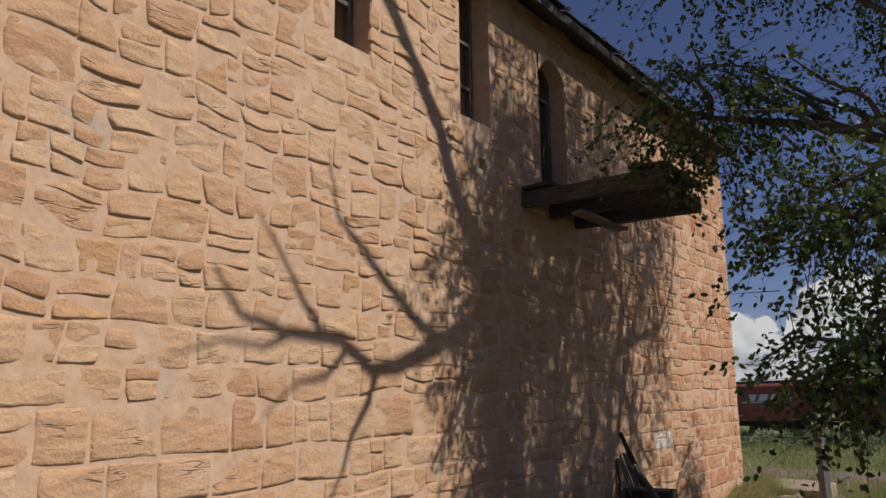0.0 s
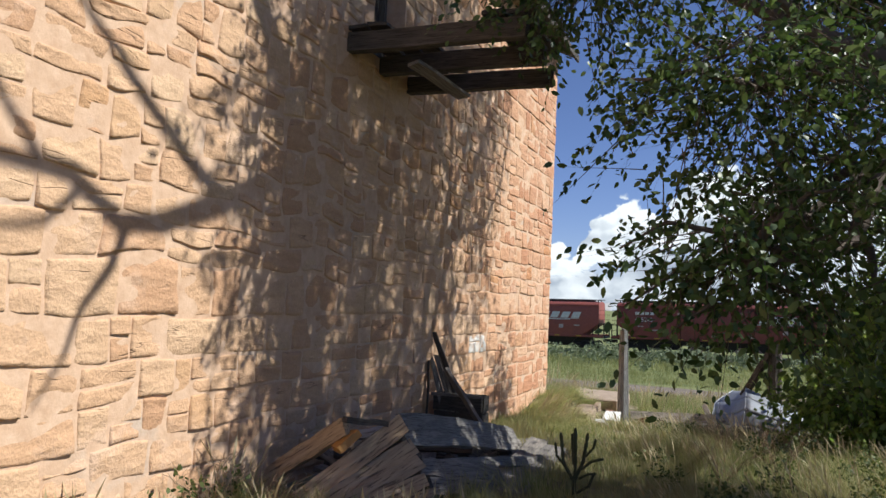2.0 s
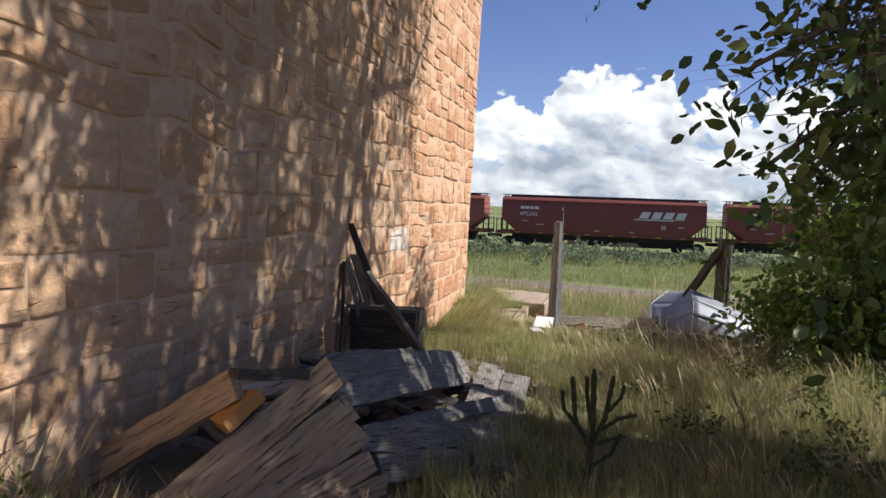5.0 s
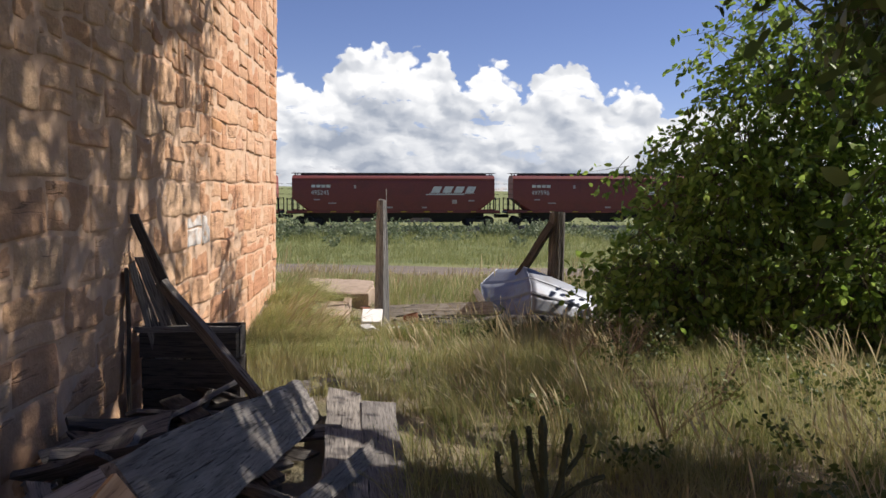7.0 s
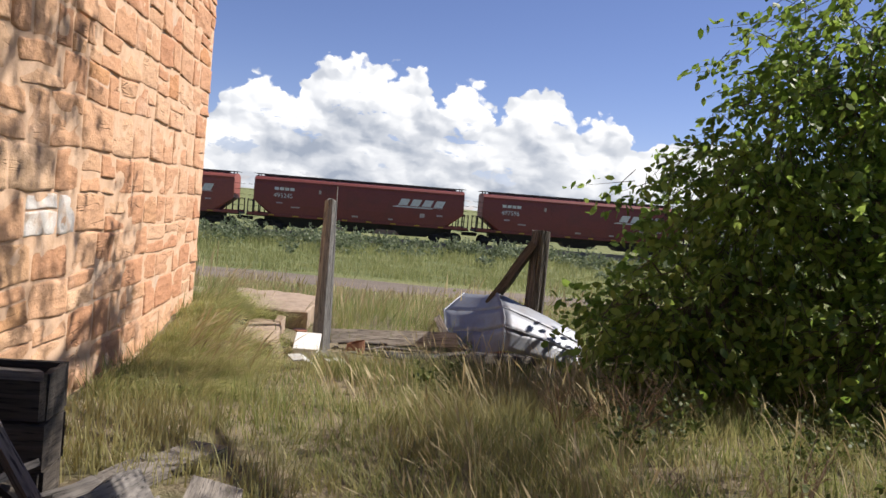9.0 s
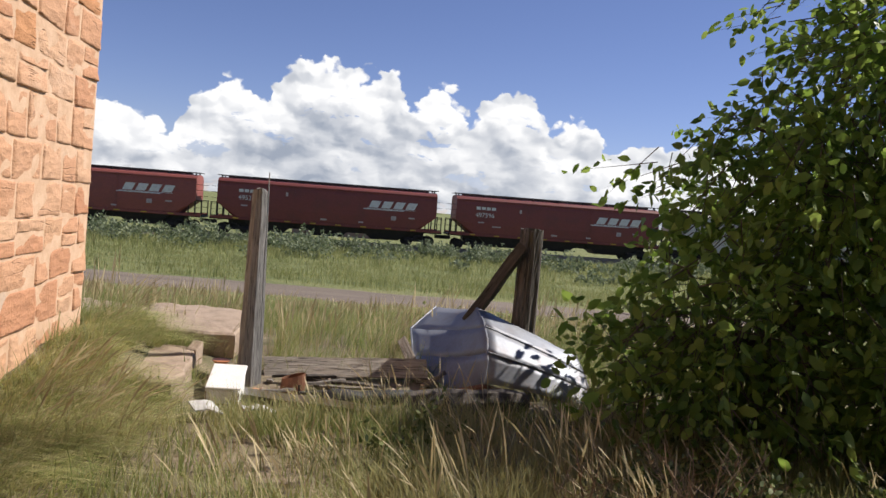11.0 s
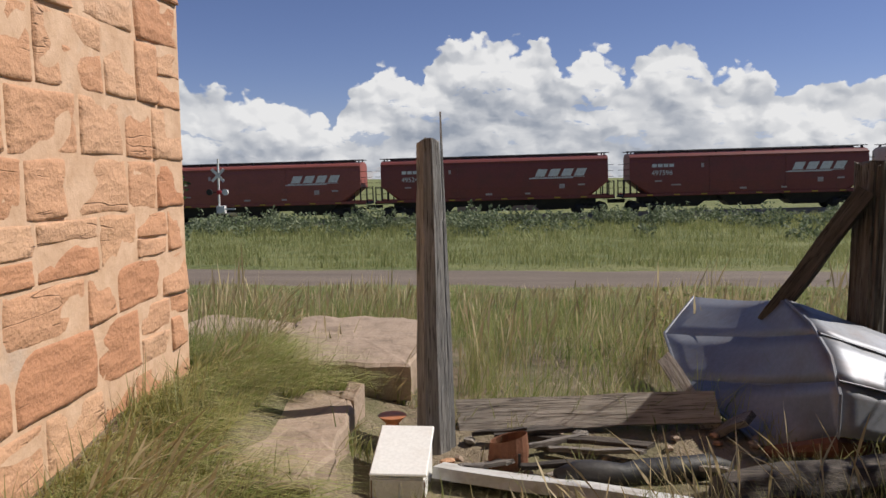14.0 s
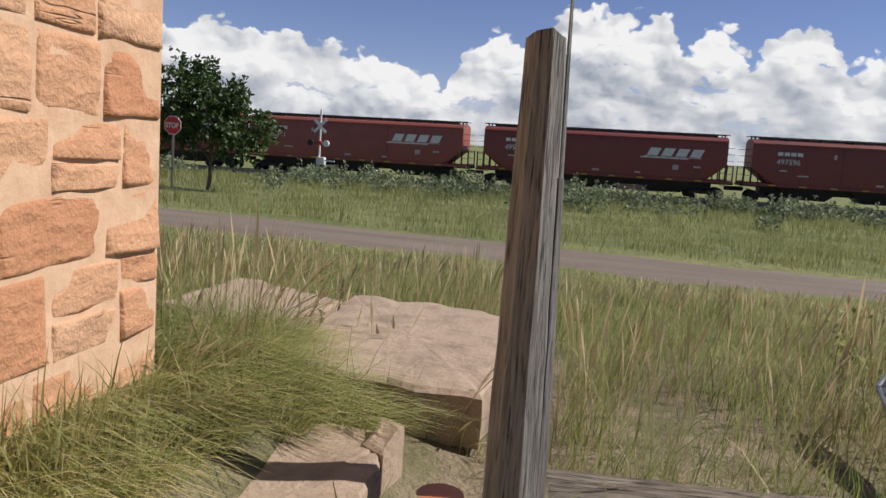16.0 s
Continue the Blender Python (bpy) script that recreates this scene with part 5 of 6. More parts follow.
def metal_dome():
    """Part of a sheet-metal tank roof: two leaning gores of lapped strips that meet in a ridge."""
    root = empty("metal_dome", (-0.9, 17.4, -0.95), label="bent galvanised tank roof leaning against the posts", category="metal roof")
    o = Vector(root.location)
    apex, mid, foot = Vector((-1.02, 17.79, -0.19)), Vector((-1.02, 17.05, -0.385)), Vector((-1.06, 16.85, -0.79))
    sheets = (((-1.29, 19.1, -0.38), (-2.0, 18.6, -0.72), (-1.36, 17.2, -0.96), 0.12, 3), ((-0.02, 17.35, -0.56), (0.06, 17.1, -0.74), (0.02, 16.85, -0.98), 0.03, 3))

    def curve(a, b, c, t):
        return a * (1 - t) ** 2 + b * 2 * t * (1 - t) + c * t * t

    for k, (p, q, r, bulge, strips) in enumerate(sheets):
        p, q, r = Vector(p), Vector(q), Vector(r)
        ridge = [curve(apex, mid + (mid - (apex + foot) / 2) * 0.8, foot, t) for t in (0, 0.34, 0.67, 1)]
        rim = [curve(p, q, r, t) for t in (0, 0.34, 0.67, 1)]
        n0 = (rim[0] - ridge[0]).cross(ridge[3] - ridge[0]).normalized() * (1 if k else -1)
        n0 = n0 if n0.y < 0.2 else -n0
        for s in range(strips):
            bm = bmesh.new()
            rows = []
            for j in range(5):
                a, b = ridge[s].lerp(ridge[s + 1], j / 4), rim[s].lerp(rim[s + 1], j / 4)
                row = []
                for i in range(11):
                    t = i / 10
                    pt = a.lerp(b, t) + n0 * (bulge * math.sin(math.pi * t) * (0.5 + 0.5 * (s + j / 4) / strips) + 0.006 * (j == 4) + 0.010 * noise.noise(Vector((i * 0.7 + s * 9, j * 0.8, k * 5))))
                    row.append(bm.verts.new(pt - o))
                rows.append(row)
            for j in range(4):
                for i in range(10):
                    bm.faces.new((rows[j][i], rows[j][i + 1], rows[j + 1][i + 1], rows[j + 1][i]))
            ob = part("panel", bm, GALV, root, smooth=True)
            md = ob.modifiers.new("thickness", "SOLIDIFY")
            md.thickness = 0.005
            if s:
                bm = bmesh.new()
                tube(bm, [ridge[s].lerp(rim[s], i / 10) + n0 * (bulge * math.sin(math.pi * i / 10) * (0.5 + 0.5 * s / strips) + 0.008) - o for i in range(11)], [0.008] * 11, 5)
                part("lap_seam", bm, GALV, root)
        bm = bmesh.new()
        tube(bm, [pt - o for pt in rim], [0.012] * 4, 5)
        part("rim", bm, GALV, root)
    bm = bmesh.new()
    tube(bm, [curve(apex, mid + (mid - (apex + foot) / 2) * 0.8, foot, t) - o for t in (0, 0.25, 0.5, 0.75, 1)], [0.010, 0.012, 0.012, 0.012, 0.010], 6)
    part("ridge_seam", bm, GALV, root)
    bm = bmesh.new()
    tube(bm, [Vector(v) - o for v in ((-1.35, 17.1, -0.97), (-1.05, 16.9, -0.86), (-0.75, 17.0, -0.92))], [0.035, 0.06, 0.04], 8)
    part("crumpled_edge", bm, RUST, root, "rusty crumpled lower edge")


metal_dome()

# ---- across the meadow: crossing signal, stop sign, small tree, pickup ----
SIGN_RED = plain("stop_sign_red", (0.55, 0.02, 0.02), 0.5)


def crossing_signal(x, y):
    z = ground_z(x, y)
    root = empty("crossing_signal", (x, y, z), label="white railway crossbuck signal with red lamps", category="signal")
    part("pole", cyl_bm(bmesh.new(), 0.07, 0.07, (0, 0, 0), (0, 0, 5.1), 10), WHITE_PAINT, root)
    for a in (45, -45):
        part("crossbuck_blade", box_bm(bmesh.new(), (1.25, 0.03, 0.2), (0, -0.1 - a * 0.0004, 3.95), Matrix.Rotation(radians(a), 3, "Y")), WHITE_PAINT, root)
    part("lamp_arm", box_bm(bmesh.new(), (1.4, 0.06, 0.06), (0, -0.08, 2.75)), CAR_BLACK, root)
    for s in (-0.6, 0.55):
        part("lamp", cyl_bm(bmesh.new(), 0.22, 0.22, (s, -0.12, 2.75), (s, -0.3, 2.75), 16), CAR_BLACK if s < 0 else WHITE_PAINT, root)
    part("lamp", cyl_bm(bmesh.new(), 0.16, 0.16, (0.1, -0.14, 2.75), (0.1, -0.3, 2.75), 16), SIGN_RED, root)
    part("cabinet", box_bm(bmesh.new(), (0.6, 0.4, 0.55), (0.15, 0, 1.5), bevel=0.02), WHITE_PAINT, root)
    part("gate_arm", box_bm(bmesh.new(), (1.0, 0.06, 0.1), (0.7, -0.1, 1.55)), WHITE_PAINT, root)
    part("base", box_bm(bmesh.new(), (0.4, 0.4, 0.3), (0, 0, 0.1), bevel=0.02), WHITE_PAINT, root)


crossing_signal(-23.1, 66.0)


def stop_sign(x, y, zc):
    z = ground_z(x, y)
    root = empty("stop_sign", (x, y, z), label="red octagonal stop sign on a thin pole", category="road sign")
    part("pole", box_bm(bmesh.new(), (0.06, 0.06, zc - z), (0, 0.04, (zc - z) / 2)), STEEL, root)
    for nm, r, yy, m in (("rim", 0.31, 0.0, WHITE_PAINT), ("plate", 0.285, -0.012, SIGN_RED)):
        bm = bmesh.new()
        cyl_bm(bm, r, r, (0, yy, zc - z), (0, yy - 0.01, zc - z), 8)
        bmesh.ops.rotate(bm, verts=bm.verts, cent=(0, 0, zc - z), matrix=Matrix.Rotation(radians(22.5), 3, "Y"))
        part(nm, bm, m, root)
    me = text_mesh("STOP", 0.22, 0.006)
    me.transform(Matrix.Translation((-0.24, -0.026, zc - z - 0.078)) @ Matrix.Rotation(radians(90), 4, "X") @ Matrix.Diagonal((0.86, 1, 1, 1)))
    attach("lettering", me, WHITE_PAINT, root)


stop_sign(-16.35, 36.2, 0.27)
tz = ground_z(-16.2, 38)
tree((-16.1, 38.0, tz), (-16.0, 38.0, tz + 1.0), [((-16.5, 38.0, tz + 2.7), (1.5, 1.5, 1.5), 260), ((-15.2, 38.2, tz + 2.1), (1.3, 1.3, 1.1), 200), ((-16.9, 37.9, tz + 3.7), (0.8, 0.9, 0.8), 110), ((-15.5, 37.8, tz + 3.2), (0.7, 0.8, 0.7), 90), ((-17.6, 38.2, tz + 2.0), (0.9, 1, 0.9), 120)], 0.16, FAR_LEAF, 5, 0.07, "small bushy tree on the far verge of the track", twig=0.6, per_twig=11, twigs=False, droop=-0.2)
tree((-6.0, 88.0, -3.8), (-6.0, 88, -2.0), [((-6, 88, 0.6), (2.6, 2.4, 1.7), 160), ((-3.6, 88.5, 0.2), (2, 2, 1.4), 110)], 0.3, FAR_LEAF, 6, 0.2, "round dark tree beyond the train", twig=0.9, per_twig=9, twigs=False)


def pickup(x, y):
    z = ground_z(x, y)
    root = empty("pickup_truck", (x, y, z), label="white pickup truck beyond the tracks", category="car")
    bm = bmesh.new()
    box_bm(bm, (5.3, 1.8, 0.6), (0, 0, 0.85), bevel=0.12)
    cab = box_bm(bmesh.new(), (2.0, 1.6, 0.65), (-0.2, 0, 1.45), bevel=0.18)
    part("body", bm, WHITE_PAINT, root)
    part("cab", cab, WHITE_PAINT, root)
    for sx in (-0.65, 0.3):
        part("window", box_bm(bmesh.new(), (0.7, 1.62, 0.36), (sx, 0, 1.5), bevel=0.02), CAR_BLACK, root)
    for sx in (-1.65, 1.6):
        for sy in (-0.8, 0.8):
            part("wheel", cyl_bm(bmesh.new(), 0.38, 0.38, (sx, sy - 0.12, 0.38), (sx, sy + 0.12, 0.38), 18), CAR_BLACK, root)


pickup(-26.5, 82.0)


def low_building(x, y):
    z = ground_z(x, y)
    root = empty("low_building", (x, y, z), label="low tan building beyond the railway", category="building")
    part("wall", box_bm(bmesh.new(), (11.0, 6.0, 2.6), (0, 0, 1.3)), plain("tan_render", (0.42, 0.30, 0.22), 0.9), root)
    part("roof", box_bm(bmesh.new(), (11.6, 6.6, 0.16), (0, 0, 2.69), bevel=0.03), TIN, root)
    for k in (-3.6, 0.4, 3.8):
        part("window", box_bm(bmesh.new(), (1.3, 0.08, 1.0), (k, -3.03, 1.4), bevel=0.01), CAR_BLACK, root)
    part("door", box_bm(bmesh.new(), (0.95, 0.08, 2.0), (-1.6, -3.03, 1.0), bevel=0.01), WHITE_PAINT, root)


low_building(-2.4, 100.0)
# ---- grass and weeds ----
GRASS = leafy("mixed_grass", (0.13, 0.18, 0.045), (0.25, 0.285, 0.09), (0.48, 0.42, 0.22), 0.5, patch=(0.38, 0.35, 0.16), rough=0.6)
LUSH = leafy("lush_grass", (0.095, 0.165, 0.032), (0.20, 0.275, 0.065), (0.42, 0.42, 0.18), 0.5, patch=(0.32, 0.33, 0.13), rough=0.6)
WIND = leafy("windblown_grass", (0.25, 0.33, 0.09), (0.46, 0.48, 0.19), (0.70, 0.62, 0.36), 0.5, rough=0.6)
STRAW = leafy("seed_straw", (0.34, 0.27, 0.14), (0.50, 0.41, 0.23), (0.66, 0.56, 0.36), 0.35, rough=0.6)
FIELD = leafy("field_grass", (0.13, 0.17, 0.05), (0.24, 0.27, 0.09), (0.42, 0.39, 0.19), 0.45, patch=(0.31, 0.32, 0.13), rough=0.7)
SAGE = leafy("sagebrush_leaf", (0.10, 0.14, 0.07), (0.18, 0.22, 0.12), (0.30, 0.33, 0.21), 0.35, rough=0.7)
WEED = leafy("weed_leaf", (0.05, 0.08, 0.02), (0.10, 0.13, 0.035), (0.16, 0.19, 0.05), 0.35, rough=0.6)


def clear_of_things(x, y):
    """Whether grass may grow there."""
    if x < WX + 0.03 and y < WY1 + 0.05:
        return False
    if -2.7 < x < -0.6 and 4.5 < y < 7.4 and -1.1 < y - 5.4 - (x + 2.44) * 1.6 < 0.25:
        return noise.noise(Vector((x * 4, y * 4, 5))) > 0.4
    if -4.3 < x < -3.78 and 16.1 < y < 17.4 or -4.6 < x < -3.2 and 17.85 < y < 19.6 or -5.8 < x < -4.9 and 18.9 < y < 19.9:
        return noise.noise(Vector((x * 2, y * 2, 7))) > 0.3 and x < -4.15
    if -3.9 < x < -1.3 and 16.05 < y < 17.4 or -3.95 < x < -3.4 and 17.3 < y < 17.8:
        return noise.noise(Vector((x * 3, y * 3, 2))) > 0.33
    if -4.9 < x < -3.35 and 7.15 < y < 11.6 or -3.4 < x < -3.05 and 8.8 < y < 10.9:
        return False
    if 25.6 < y < 28.9:
        return False
    return True


def blades(name, n, area, h, width, mat, seed, label, lean=(0.0, 0.0), lean_amount=0.35, segs=3, tuft=0.0, head=False, density=None, flat=1.0):
    """Tapering bent blades over a rectangle (x0, x1, y0, y1)."""
    rng = np.random.default_rng(seed)
    x0, x1, y0, y1 = area
    if tuft:
        m = max(1, n // 26)
        cx, cy = rng.uniform(x0, x1, m), rng.uniform(y0, y1, m)
        pick = rng.integers(0, m, n)
        px, py = cx[pick] + rng.normal(size=n) * tuft, cy[pick] + rng.normal(size=n) * tuft
        th = rng.uniform(0.55, 1.3, m)[pick]
    else:
        px, py, th = rng.uniform(x0, x1, n), rng.uniform(y0, y1, n), np.ones(n)
    ok = np.array([clear_of_things(a, b) and (density is None or density(a, b) > r) for a, b, r in zip(px, py, rng.random(n))])
    px, py, th = px[ok], py[ok], th[ok]
    n = len(px)
    pz = np.array([ground_z(a, b) for a, b in zip(px, py)]) - 0.02
    hh = rng.uniform(h[0], h[1], n) * th
    big = np.array([0.75 + 0.5 * noise.noise(Vector((a * 0.8, b * 0.8, 9))) for a, b in zip(px, py)])
    hh *= big * np.clip((26.4 - py) / 6.5, 0.22, 1.0) if y1 < 26 else big
    hh *= np.where((np.abs(px + 2.75) < 0.4) & (py < 14.8), 0.85, 1.0)   # trodden line along the wall
    ang = rng.uniform(0, 2 * np.pi, n)
    bend = rng.uniform(0.1, 1.0, n)[:, None] * lean_amount * np.stack((np.cos(ang), np.sin(ang)), 1) + np.array(lean) * rng.uniform(0.5, 1.2, n)[:, None]
    side = np.arctan2(bend[:, 1], bend[:, 0]) + np.pi / 2 + rng.normal(size=n) * 0.7      # a bent blade turns its face up
    sx, sy = np.cos(side), np.sin(side)
    w = width * rng.uniform(0.6, 1.4, n)
    rows = []
    ts = np.linspace(0, 1, segs + 1)
    for t in ts:
        k = t ** 1.7
        q = np.sqrt(np.maximum(0.15, 1 - 0.5 * k * np.minimum(1, (bend ** 2).sum(1))))
        c = np.stack((px + bend[:, 0] * hh * k, py + bend[:, 1] * hh * k, pz + hh * (t * q * flat + (1 - flat) * 0.9 * t * (1 - 0.75 * t))), 1)
        if head:
            ww = w * (0.45 if t < 0.7 else (1.5 if t < 0.99 else 0.0))
        else:
            ww = w * (1 - t ** 1.5)
        off = np.stack((sx * ww, sy * ww, 0 * ww), 1)
        rows.append((c - off, c + off) if t < 1 else (c,))
    v = np.concatenate([r for row in rows for r in row], 0)
    i = np.arange(n)
    f = []
    for s in range(segs - 1):
        a, b, c, d = (2 * s) * n + i, (2 * s + 1) * n + i, (2 * s + 2) * n + i, (2 * s + 3) * n + i
        f += [np.stack((a, b, d), 1), np.stack((a, d, c), 1)]
    s = segs - 1
    f.append(np.stack((2 * s * n + i, (2 * s + 1) * n + i, 2 * segs * n + i), 1))
    return tagged(attach(name, tri_mesh(name, v, np.concatenate(f)), mat), label, "grass", kind="stuff")


def worn(x, y):
    """Thinner grass where feet have passed and near the stones."""
    path = abs(x - (-1.6 - 0.09 * y)) < 0.35 and y < 12
    return 0.75 if path else 0.95


blades("grass", 84000, (-4.9, 2.6, 1.8, 17.3), (0.14, 0.36), 0.0042, GRASS, 1, "mixed green and dry grass along the wall", lean_amount=0.75, tuft=0.10, density=worn)
blades("grass", 20000, (-3.2, 3.0, 7.5, 16.0), (0.2, 0.46), 0.0034, GRASS, 2, "long green and straw grass beside the path", lean=(-0.4, 0.05), lean_amount=0.95, tuft=0.09)
blades("grass", 15000, (-4.88, -3.75, 13.6, 19.2), (0.28, 0.52), 0.0034, WIND, 3, "long windblown green grass by the corner", lean=(1.05, -0.35), lean_amount=0.45, tuft=0.10, flat=0.35)
blades("grass", 9000, (-5.6, -4.0, 17.5, 19.8), (0.35, 0.6), 0.0036, WIND, 33, "long windblown green grass by the corner", lean=(0.9, -0.3), lean_amount=0.5, tuft=0.10, flat=0.4)
blades("grass", 60000, (-9.0, 7.0, 17.4, 25.6), (0.26, 0.6), 0.0030, LUSH, 4, "tall green grass between the posts and the track", lean=(0.15, 0.05), lean_amount=0.95, tuft=0.17)
blades("grass", 12000, (-9.0, 7.0, 17.6, 25.4), (0.2, 0.5), 0.0026, STRAW, 44, "dry straw blades among the green grass", lean=(0.3, 0.0), lean_amount=1.2, tuft=0.12)
blades("grass", 16000, (-24.0, -9.0, 17.6, 25.6), (0.35, 0.65), 0.009, LUSH, 14, "tall green grass beyond the building", lean_amount=0.5, tuft=0.2, segs=2)
blades("grass", 9000, (7.0, 20.0, 15.0, 25.6), (0.35, 0.65), 0.009, LUSH, 15, "tall green grass beyond the bushes", lean_amount=0.5, tuft=0.2, segs=2)
blades("grass", 85000, (-38.0, 40.0, 28.8, 46.0), (0.16, 0.40), 0.008, FIELD, 5, "meadow grass across the track", lean_amount=0.5, tuft=0.3, segs=2)
blades("grass", 60000, (-52.0, 60.0, 46.0, 69.0), (0.25, 0.7), 0.016, FIELD, 6, "meadow grass below the railway", lean_amount=0.5, tuft=0.5, segs=2)
blades("seed_grass", 6500, (-9.0, 4.0, 18.2, 25.5), (0.55, 0.85), 0.005, STRAW, 7, "pale seed heads over the tall grass", lean=(0.1, 0), lean_amount=0.35, head=True, segs=5, tuft=0.25)
blades("seed_grass", 1900, (-3.0, 3.0, 8.6, 16.2), (0.4, 0.7), 0.004, STRAW, 8, "dry seed heads beside the path", lean=(-0.4, 0), lean_amount=0.5, head=True, segs=5, tuft=0.12)
blades("seed_grass", 520, (-4.8, -2.5, 3.4, 7.0), (0.3, 0.6), 0.005, STRAW, 9, "dry stalks at the foot of the wall", lean_amount=0.6, head=True, segs=5, tuft=0.1)
blades("seed_grass", 380, (-4.85, -3.6, 14.0, 18.6), (0.45, 0.7), 0.005, STRAW, 10, "dry seed heads by the corner", lean=(0.7, -0.2), lean_amount=0.35, head=True, segs=5, tuft=0.1)


def shrub_field():
    rng = random.Random(12)
    cl = []
    for k in range(150):
        x, y = rng.uniform(-34, 48), rng.choice((rng.uniform(60, 67), rng.uniform(60, 67), rng.uniform(44, 60)))
        s = rng.uniform(0.7, 1.35) if y > 62 else rng.uniform(0.4, 0.9)
        cl.append(((x, y, ground_z(x, y) + 0.3 * s), (0.95 * s, 0.8 * s, 0.62 * s), int(26 * s)))
    for k in range(46):
        x, y = rng.choice((rng.uniform(2, 44), rng.uniform(-13, 0), rng.uniform(-30, 40))), rng.uniform(50, 64)
        s = rng.uniform(0.9, 1.7)
        cl.append(((x, y, ground_z(x, y) + 0.35 * s), (1.3 * s, 0.9 * s, 0.6 * s), int(40 * s)))
    me, s, d, ln = leaf_mesh("sagebrush", cl, 0.19, 3, 8, droop=-0.7, twig=0.4)
    tagged(attach("sagebrush", me, SAGE), "grey-green sagebrush along the railway bank", "shrub", kind="stuff")
    cl = []
    for k in range(60):
        x, y = rng.uniform(-4.85, -4.3) if k < 7 else rng.uniform(-2.4, 2.6), rng.uniform(3.0, 7.0) if k < 7 else rng.uniform(8.5, 15.0)
        if clear_of_things(x, y) and abs(x + 2.6) > 0.5:
            cl.append(((x, y, ground_z(x, y) + 0.14), (0.15, 0.15, 0.2), 12))
    me, s, d, ln = leaf_mesh("weeds", cl, 0.05, 4, 9, droop=-0.9, twig=0.2)
    tagged(attach("weeds", me, WEED), "low leafy weeds in the grass", "weeds", kind="stuff")
    cl = []
    for k in range(46):
        x, y = rng.uniform(-2.2, 4.5), rng.uniform(18.0, 21.5)
        if x > 1.6 or y > 20.2:
            cl.append(((x, y, ground_z(x, y) + 0.2), (0.22, 0.22, 0.28), 9))
    me, s, d, ln = leaf_mesh("weeds", cl, 0.06, 9, 10, droop=-0.9, twig=0.3)
    tagged(attach("weeds", me, LUSH), "tall leafy weeds in the meadow", "weeds", kind="stuff")


shrub_field()
DRY_STEM = plain("dry_red_stem", (0.27, 0.19, 0.12), 0.9, scale=10)


def dry_weed(x, y, h, seed, n=11, spread=0.5):
    rng = random.Random(seed)
    z = ground_z(x, y)
    bm = bmesh.new()
    for k in range(n):
        a, s = rng.uniform(0, 6.28), rng.uniform(0.2, 1) * spread
        tip = Vector((math.cos(a) * s, math.sin(a) * s, h * rng.uniform(0.6, 1.05)))
        pts = [Vector((0, 0, 0)), tip * 0.4 + Vector((0, 0, 0.06)), tip * 0.75 + Vector((rng.uniform(-0.04, 0.04), 0, 0.04)), tip]
        tube(bm, pts, [0.005, 0.004, 0.003, 0.0015], 3)
        for j in range(5):
            p = pts[1].lerp(pts[3], rng.random())
            tube(bm, [p, p + Vector((rng.uniform(-0.1, 0.1), rng.uniform(-0.1, 0.1), rng.uniform(0.02, 0.12)))], [0.0025, 0.0012], 3)
    o = tagged(finish("dry_weed", bm, DRY_STEM), "dead reddish branching weed", "weed", group="dry weeds")
    o.location = (x, y, z)


for k, (x, y, h) in enumerate(((-1.25, 13.2, 0.5), (-0.8, 13.0, 0.55), (-0.5, 13.6, 0.5), (-4.6, 6.3, 0.4), (-4.35, 6.6, 0.3), (-1.2, 10.6, 0.5), (-0.6, 11.2, 0.55))):
    dry_weed(x, y, h, k)

# ---- stones of the wall, last ----
WHITEWASH = plain("white_paint_on_stone", (0.66, 0.62, 0.58), 0.8, dirt=(0.55, 0.38, 0.26), amount=0.9, scale=7, bump=0.6)


def stone_cells():
    """Uneven courses of blocks: dressed below and at the corner, rubble above."""
    rng = random.Random(21)
    cells = []
    z = -1.05
    while z < WTOP - 0.12:
        h = rng.uniform(0.26, 0.38)
        y = -1.0 - rng.random() * 0.3
        while y < WY1 - 0.02:
            rough_ = z > 1.6 and y < 14
            w = rng.uniform(0.26, 0.62) * (0.85 if rough_ else 1.1)
            if WY1 - (y + w) < 0.22:
                w = WY1 - y
            r = rng.random()
            if r < (0.42 if rough_ else 0.22):
                s = rng.uniform(0.35, 0.65)
                cells += [(y, y + w, z, z + h * s), (y, y + w, z + h * s, z + h)]
            elif r < (0.62 if rough_ else 0.34) and w > 0.4:
                s, q = rng.uniform(0.35, 0.65), rng.uniform(0.4, 0.6)
                cells += [(y, y + w * s, z, z + h), (y + w * s, y + w, z, z + h * q), (y + w * s, y + w, z + h * q, z + h)]
            else:
                cells.append((y, y + w, z, z + h))
            y += w
        z += h
    return cells


def warp(y, z):
    """The waver of the courses, the same for neighbouring stones."""
    up = min(1.0 if z > 1.4 else 0.45, max(0.3, (15.0 - y) / 3.0))      # straighter courses towards the corner
    a = noise.noise_vector(Vector((y * 1.3, z * 1.3, 4))) * (0.09 * up)
    b = noise.noise_vector(Vector((y * 3.6, z * 3.6, 9))) * (0.035 * up)
    k = min(1.0, max(0.0, (WY1 - y) / 0.3))
    return y + (a.x + b.x) * k, z + (a.y + b.y) * (0.4 + 0.6 * k)


STEPS_U, STEPS_V = (-1, -0.95, -0.84, -0.5, -0.15, 0.2, 0.55, 0.84, 0.95, 1), (-1, -0.93, -0.8, -0.35, 0.1, 0.5, 0.8, 0.93, 1)


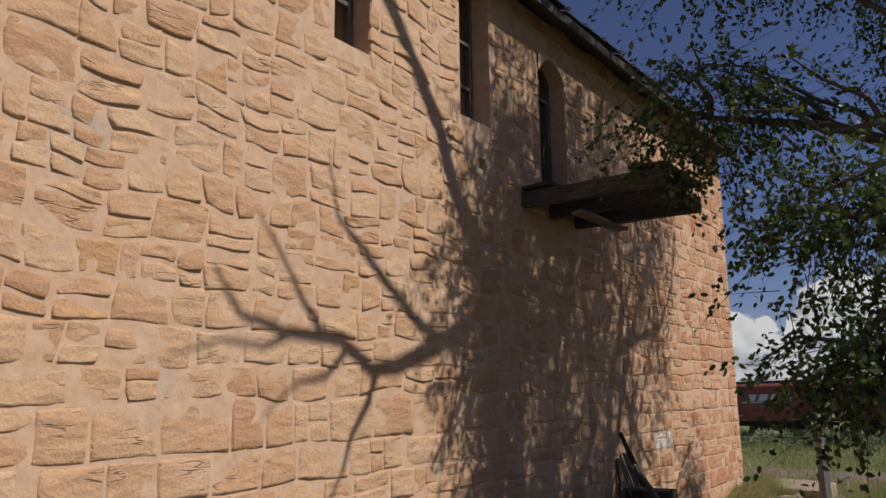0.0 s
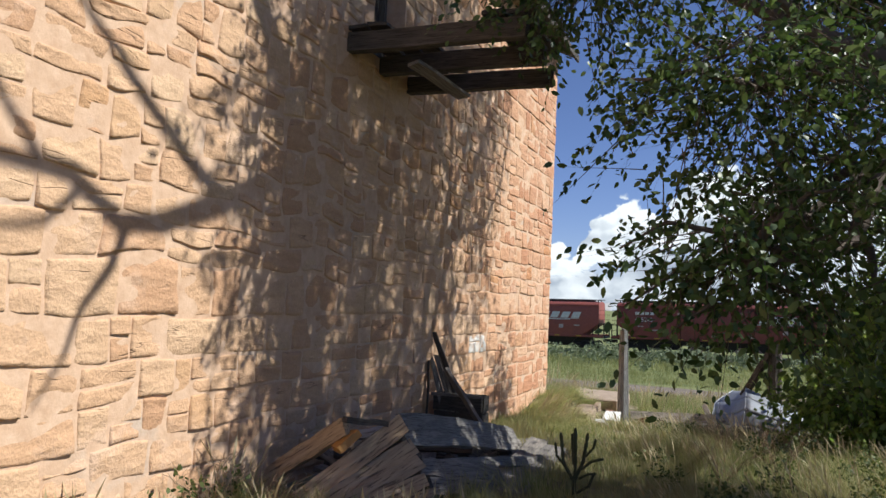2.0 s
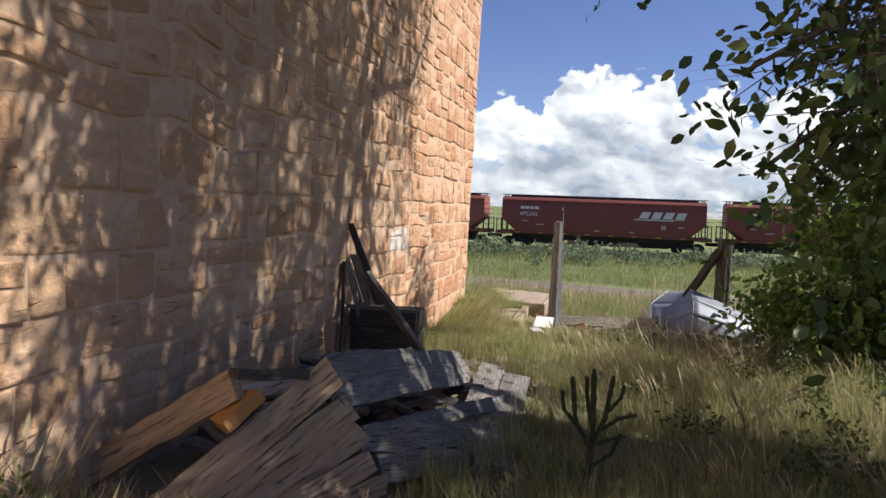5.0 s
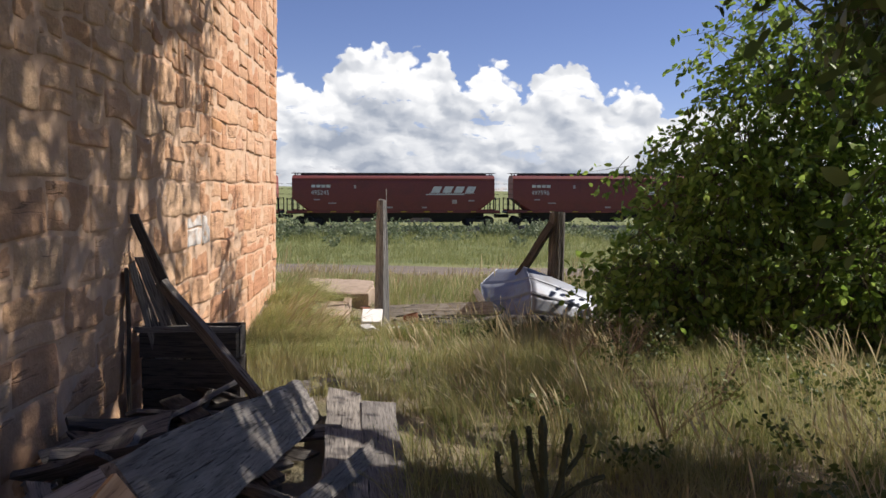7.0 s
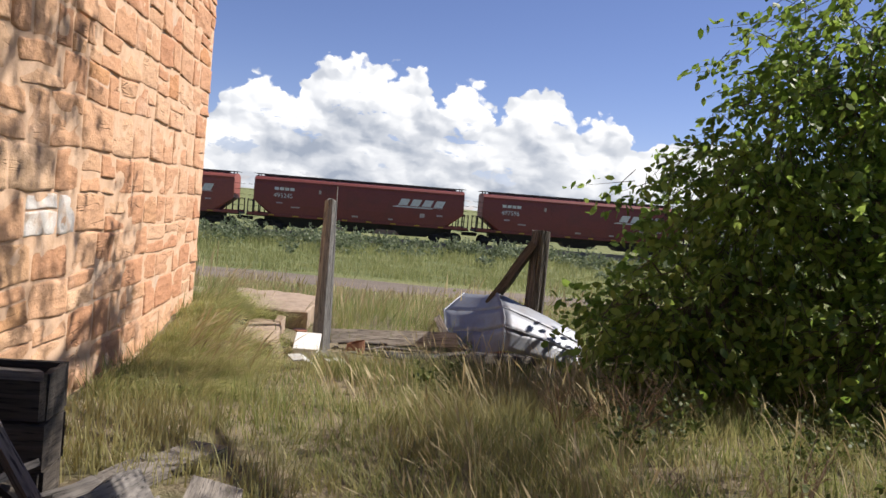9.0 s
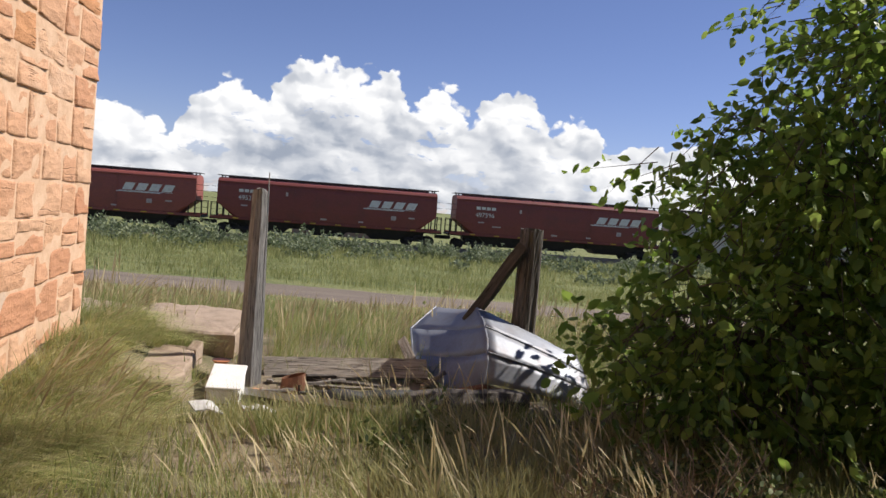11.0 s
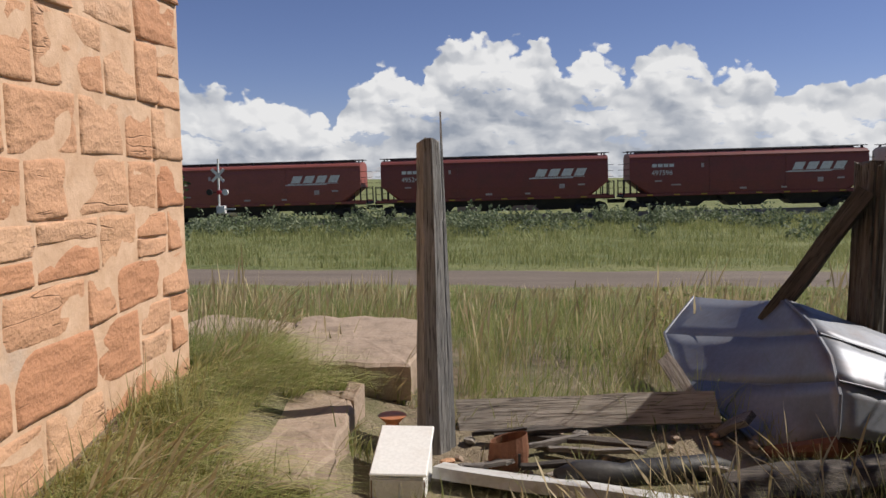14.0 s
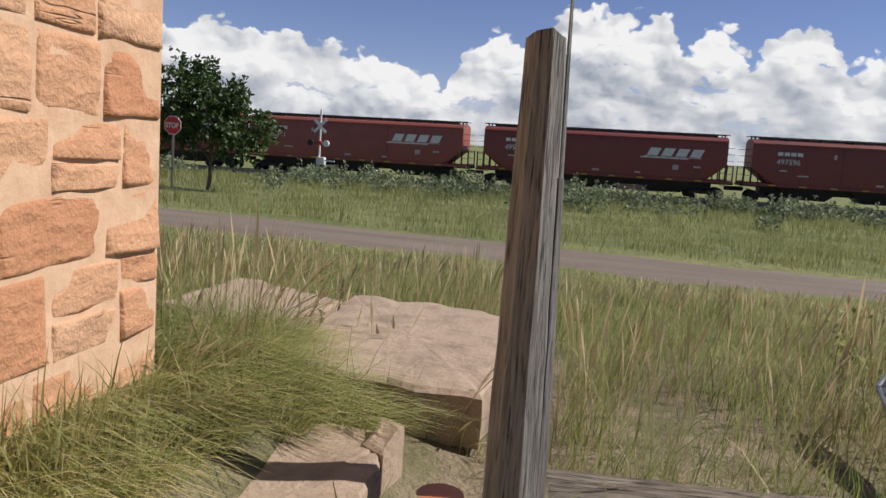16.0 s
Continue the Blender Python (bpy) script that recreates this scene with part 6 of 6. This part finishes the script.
def rough_stone(y0, y1, z0, z1, rubble, edge, rng):
    """A stone of the wall with a flat, hackly face, its rim sunk into the mortar."""
    proud = rng.choice((rng.uniform(0.003, 0.007), rng.uniform(0.004, 0.010), rng.uniform(0.007, 0.016)))
    tilt_y, tilt_z = rng.uniform(-0.010, 0.010), rng.uniform(-0.014, 0.006)
    seed = rng.random() * 90
    round_ = rng.uniform(0.10, 0.34) if rubble else rng.uniform(0.03, 0.12)
    jit = 0.13 if rubble else 0.035
    corner = [(0.0 if edge and u > 0 else rng.uniform(-jit, jit * 0.8) * u, rng.uniform(-jit, jit * 0.8) * v) for u in (-1, 1) for v in (-1, 1)]
    cy, cz, hy, hz = (y0 + y1) / 2, (z0 + z1) / 2, (y1 - y0) / 2 - 0.005, (z1 - z0) / 2 - 0.004
    if edge:
        round_ = 0.04
    pts = []
    for v in STEPS_V:
        for u in STEPS_U:
            a, b = u * math.sqrt(1 - round_ * v * v / 2), v * math.sqrt(1 - round_ * u * u / 2)
            wu, wv = (u + 1) / 2, (v + 1) / 2
            for w, c in zip(((1 - wu) * (1 - wv), (1 - wu) * wv, wu * (1 - wv), wu * wv), corner):
                a, b = a + w * c[0], b + w * c[1]
            y, z = warp(cy + a * hy, cz + b * hz)
            e = max(abs(u), abs(v))
            p = Vector((seed, y, z))
            d = proud + tilt_y * a + tilt_z * b + 0.008 * noise.noise(p * 6.0) + 0.007 * noise.noise(Vector((seed, y * 9, z * 20)))
            d -= 0.045 * max(0.0, noise.noise(Vector((seed + 7, y * 4, z * 7))) - 0.22)
            if e > 0.99:
                d = min(d, 0.0) - 0.012
            elif e > 0.9:
                d -= 0.003
            pts.append((WX + d, y, z))
    return np.array(pts)


NU, NV = len(STEPS_U), len(STEPS_V)
STONE_FACES = np.array([t for j in range(NV - 1) for i in range(NU - 1) for t in ((j * NU + i, j * NU + i + 1, (j + 1) * NU + i + 1), (j * NU + i, (j + 1) * NU + i + 1, (j + 1) * NU + i))])


def mortar_bed():
    """The smeared, uneven lime mortar that the stones stand in."""
    ys, zs = np.linspace(-1.4, WY1 - 0.004, 420), np.linspace(-1.3, WTOP - 0.1, 190)
    hole = lambda y, z: any(o[0] - 0.01 < y < o[1] + 0.01 and o[2] - 0.01 < z < o[3] + 0.01 for o in OPENINGS)
    v = np.array([(WX - 0.011 + 0.004 * noise.noise(Vector((3, y * 1.1, z * 1.1))) + 0.004 * noise.noise(Vector((5, y * 5, z * 5))) + 0.002 * noise.noise(Vector((8, y * 14, z * 14))), y, z) for z in zs for y in ys])
    w = len(ys)
    f = []
    for j in range(len(zs) - 1):
        for i in range(w - 1):
            if not any(hole(ys[i + a], zs[j + b]) for a in (0, 1) for b in (0, 1)):
                k = j * w + i
                f += [(k, k + 1, k + w + 1), (k, k + w + 1, k + w)]
    me = tri_mesh("mortar", v, np.array(f))
    me.shade_smooth()
    attach("mortar", me, MORTAR, wall_east, "uneven tan lime mortar")


def lay_stones():
    rng = random.Random(8)
    vs, fs, count, singles = [], [], 0, 0
    for (y0, y1, z0, z1) in stone_cells():
        if any(y1 > o[0] - 0.02 and y0 < o[1] + 0.02 and z1 > o[2] - 0.02 and z0 < o[3] + 0.02 for o in OPENINGS):
            ys, ye = y0, y1
            for o in OPENINGS:                           # cut back at an opening where enough is left
                if z1 > o[2] and z0 < o[3]:
                    if ys < o[0] < ye and o[0] - ys > 0.12:
                        ye = o[0]
                    elif ys < o[1] < ye and ye - o[1] > 0.12:
                        ys = o[1]
            if any(ye > o[0] + 0.01 and ys < o[1] - 0.01 and z1 > o[2] + 0.01 and z0 < o[3] - 0.01 for o in OPENINGS):
                continue
            y0, y1 = ys, ye
        cy, cz = (y0 + y1) / 2, (z0 + z1) / 2
        v = rough_stone(y0, y1, z0, z1, z0 > 1.3 and y0 < 12.5, y1 > WY1 - 0.03, rng)
        white = 12.35 < cy < 13.35 and 0.46 < cz < 0.82
        if cy > 9.3 and cz < 2.1 and singles < 300 or white:
            at = v.mean(0)
            me = tri_mesh("stone", v - at, STONE_FACES)
            me.shade_smooth()
            me.materials.append(WHITEWASH if white else STONE)
            ob = new("stone", me)
            ob.parent = wall_east
            ob.location = at
            singles += 1
        else:
            vs.append(v)
            fs.append(STONE_FACES + count)
            count += len(v)
    me = tri_mesh("stone_rubble", np.concatenate(vs), np.concatenate(fs))
    me.shade_smooth()
    tagged(attach("stone_rubble", me, STONE_STUFF, wall_east), kind="stuff")


mortar_bed()
lay_stones()
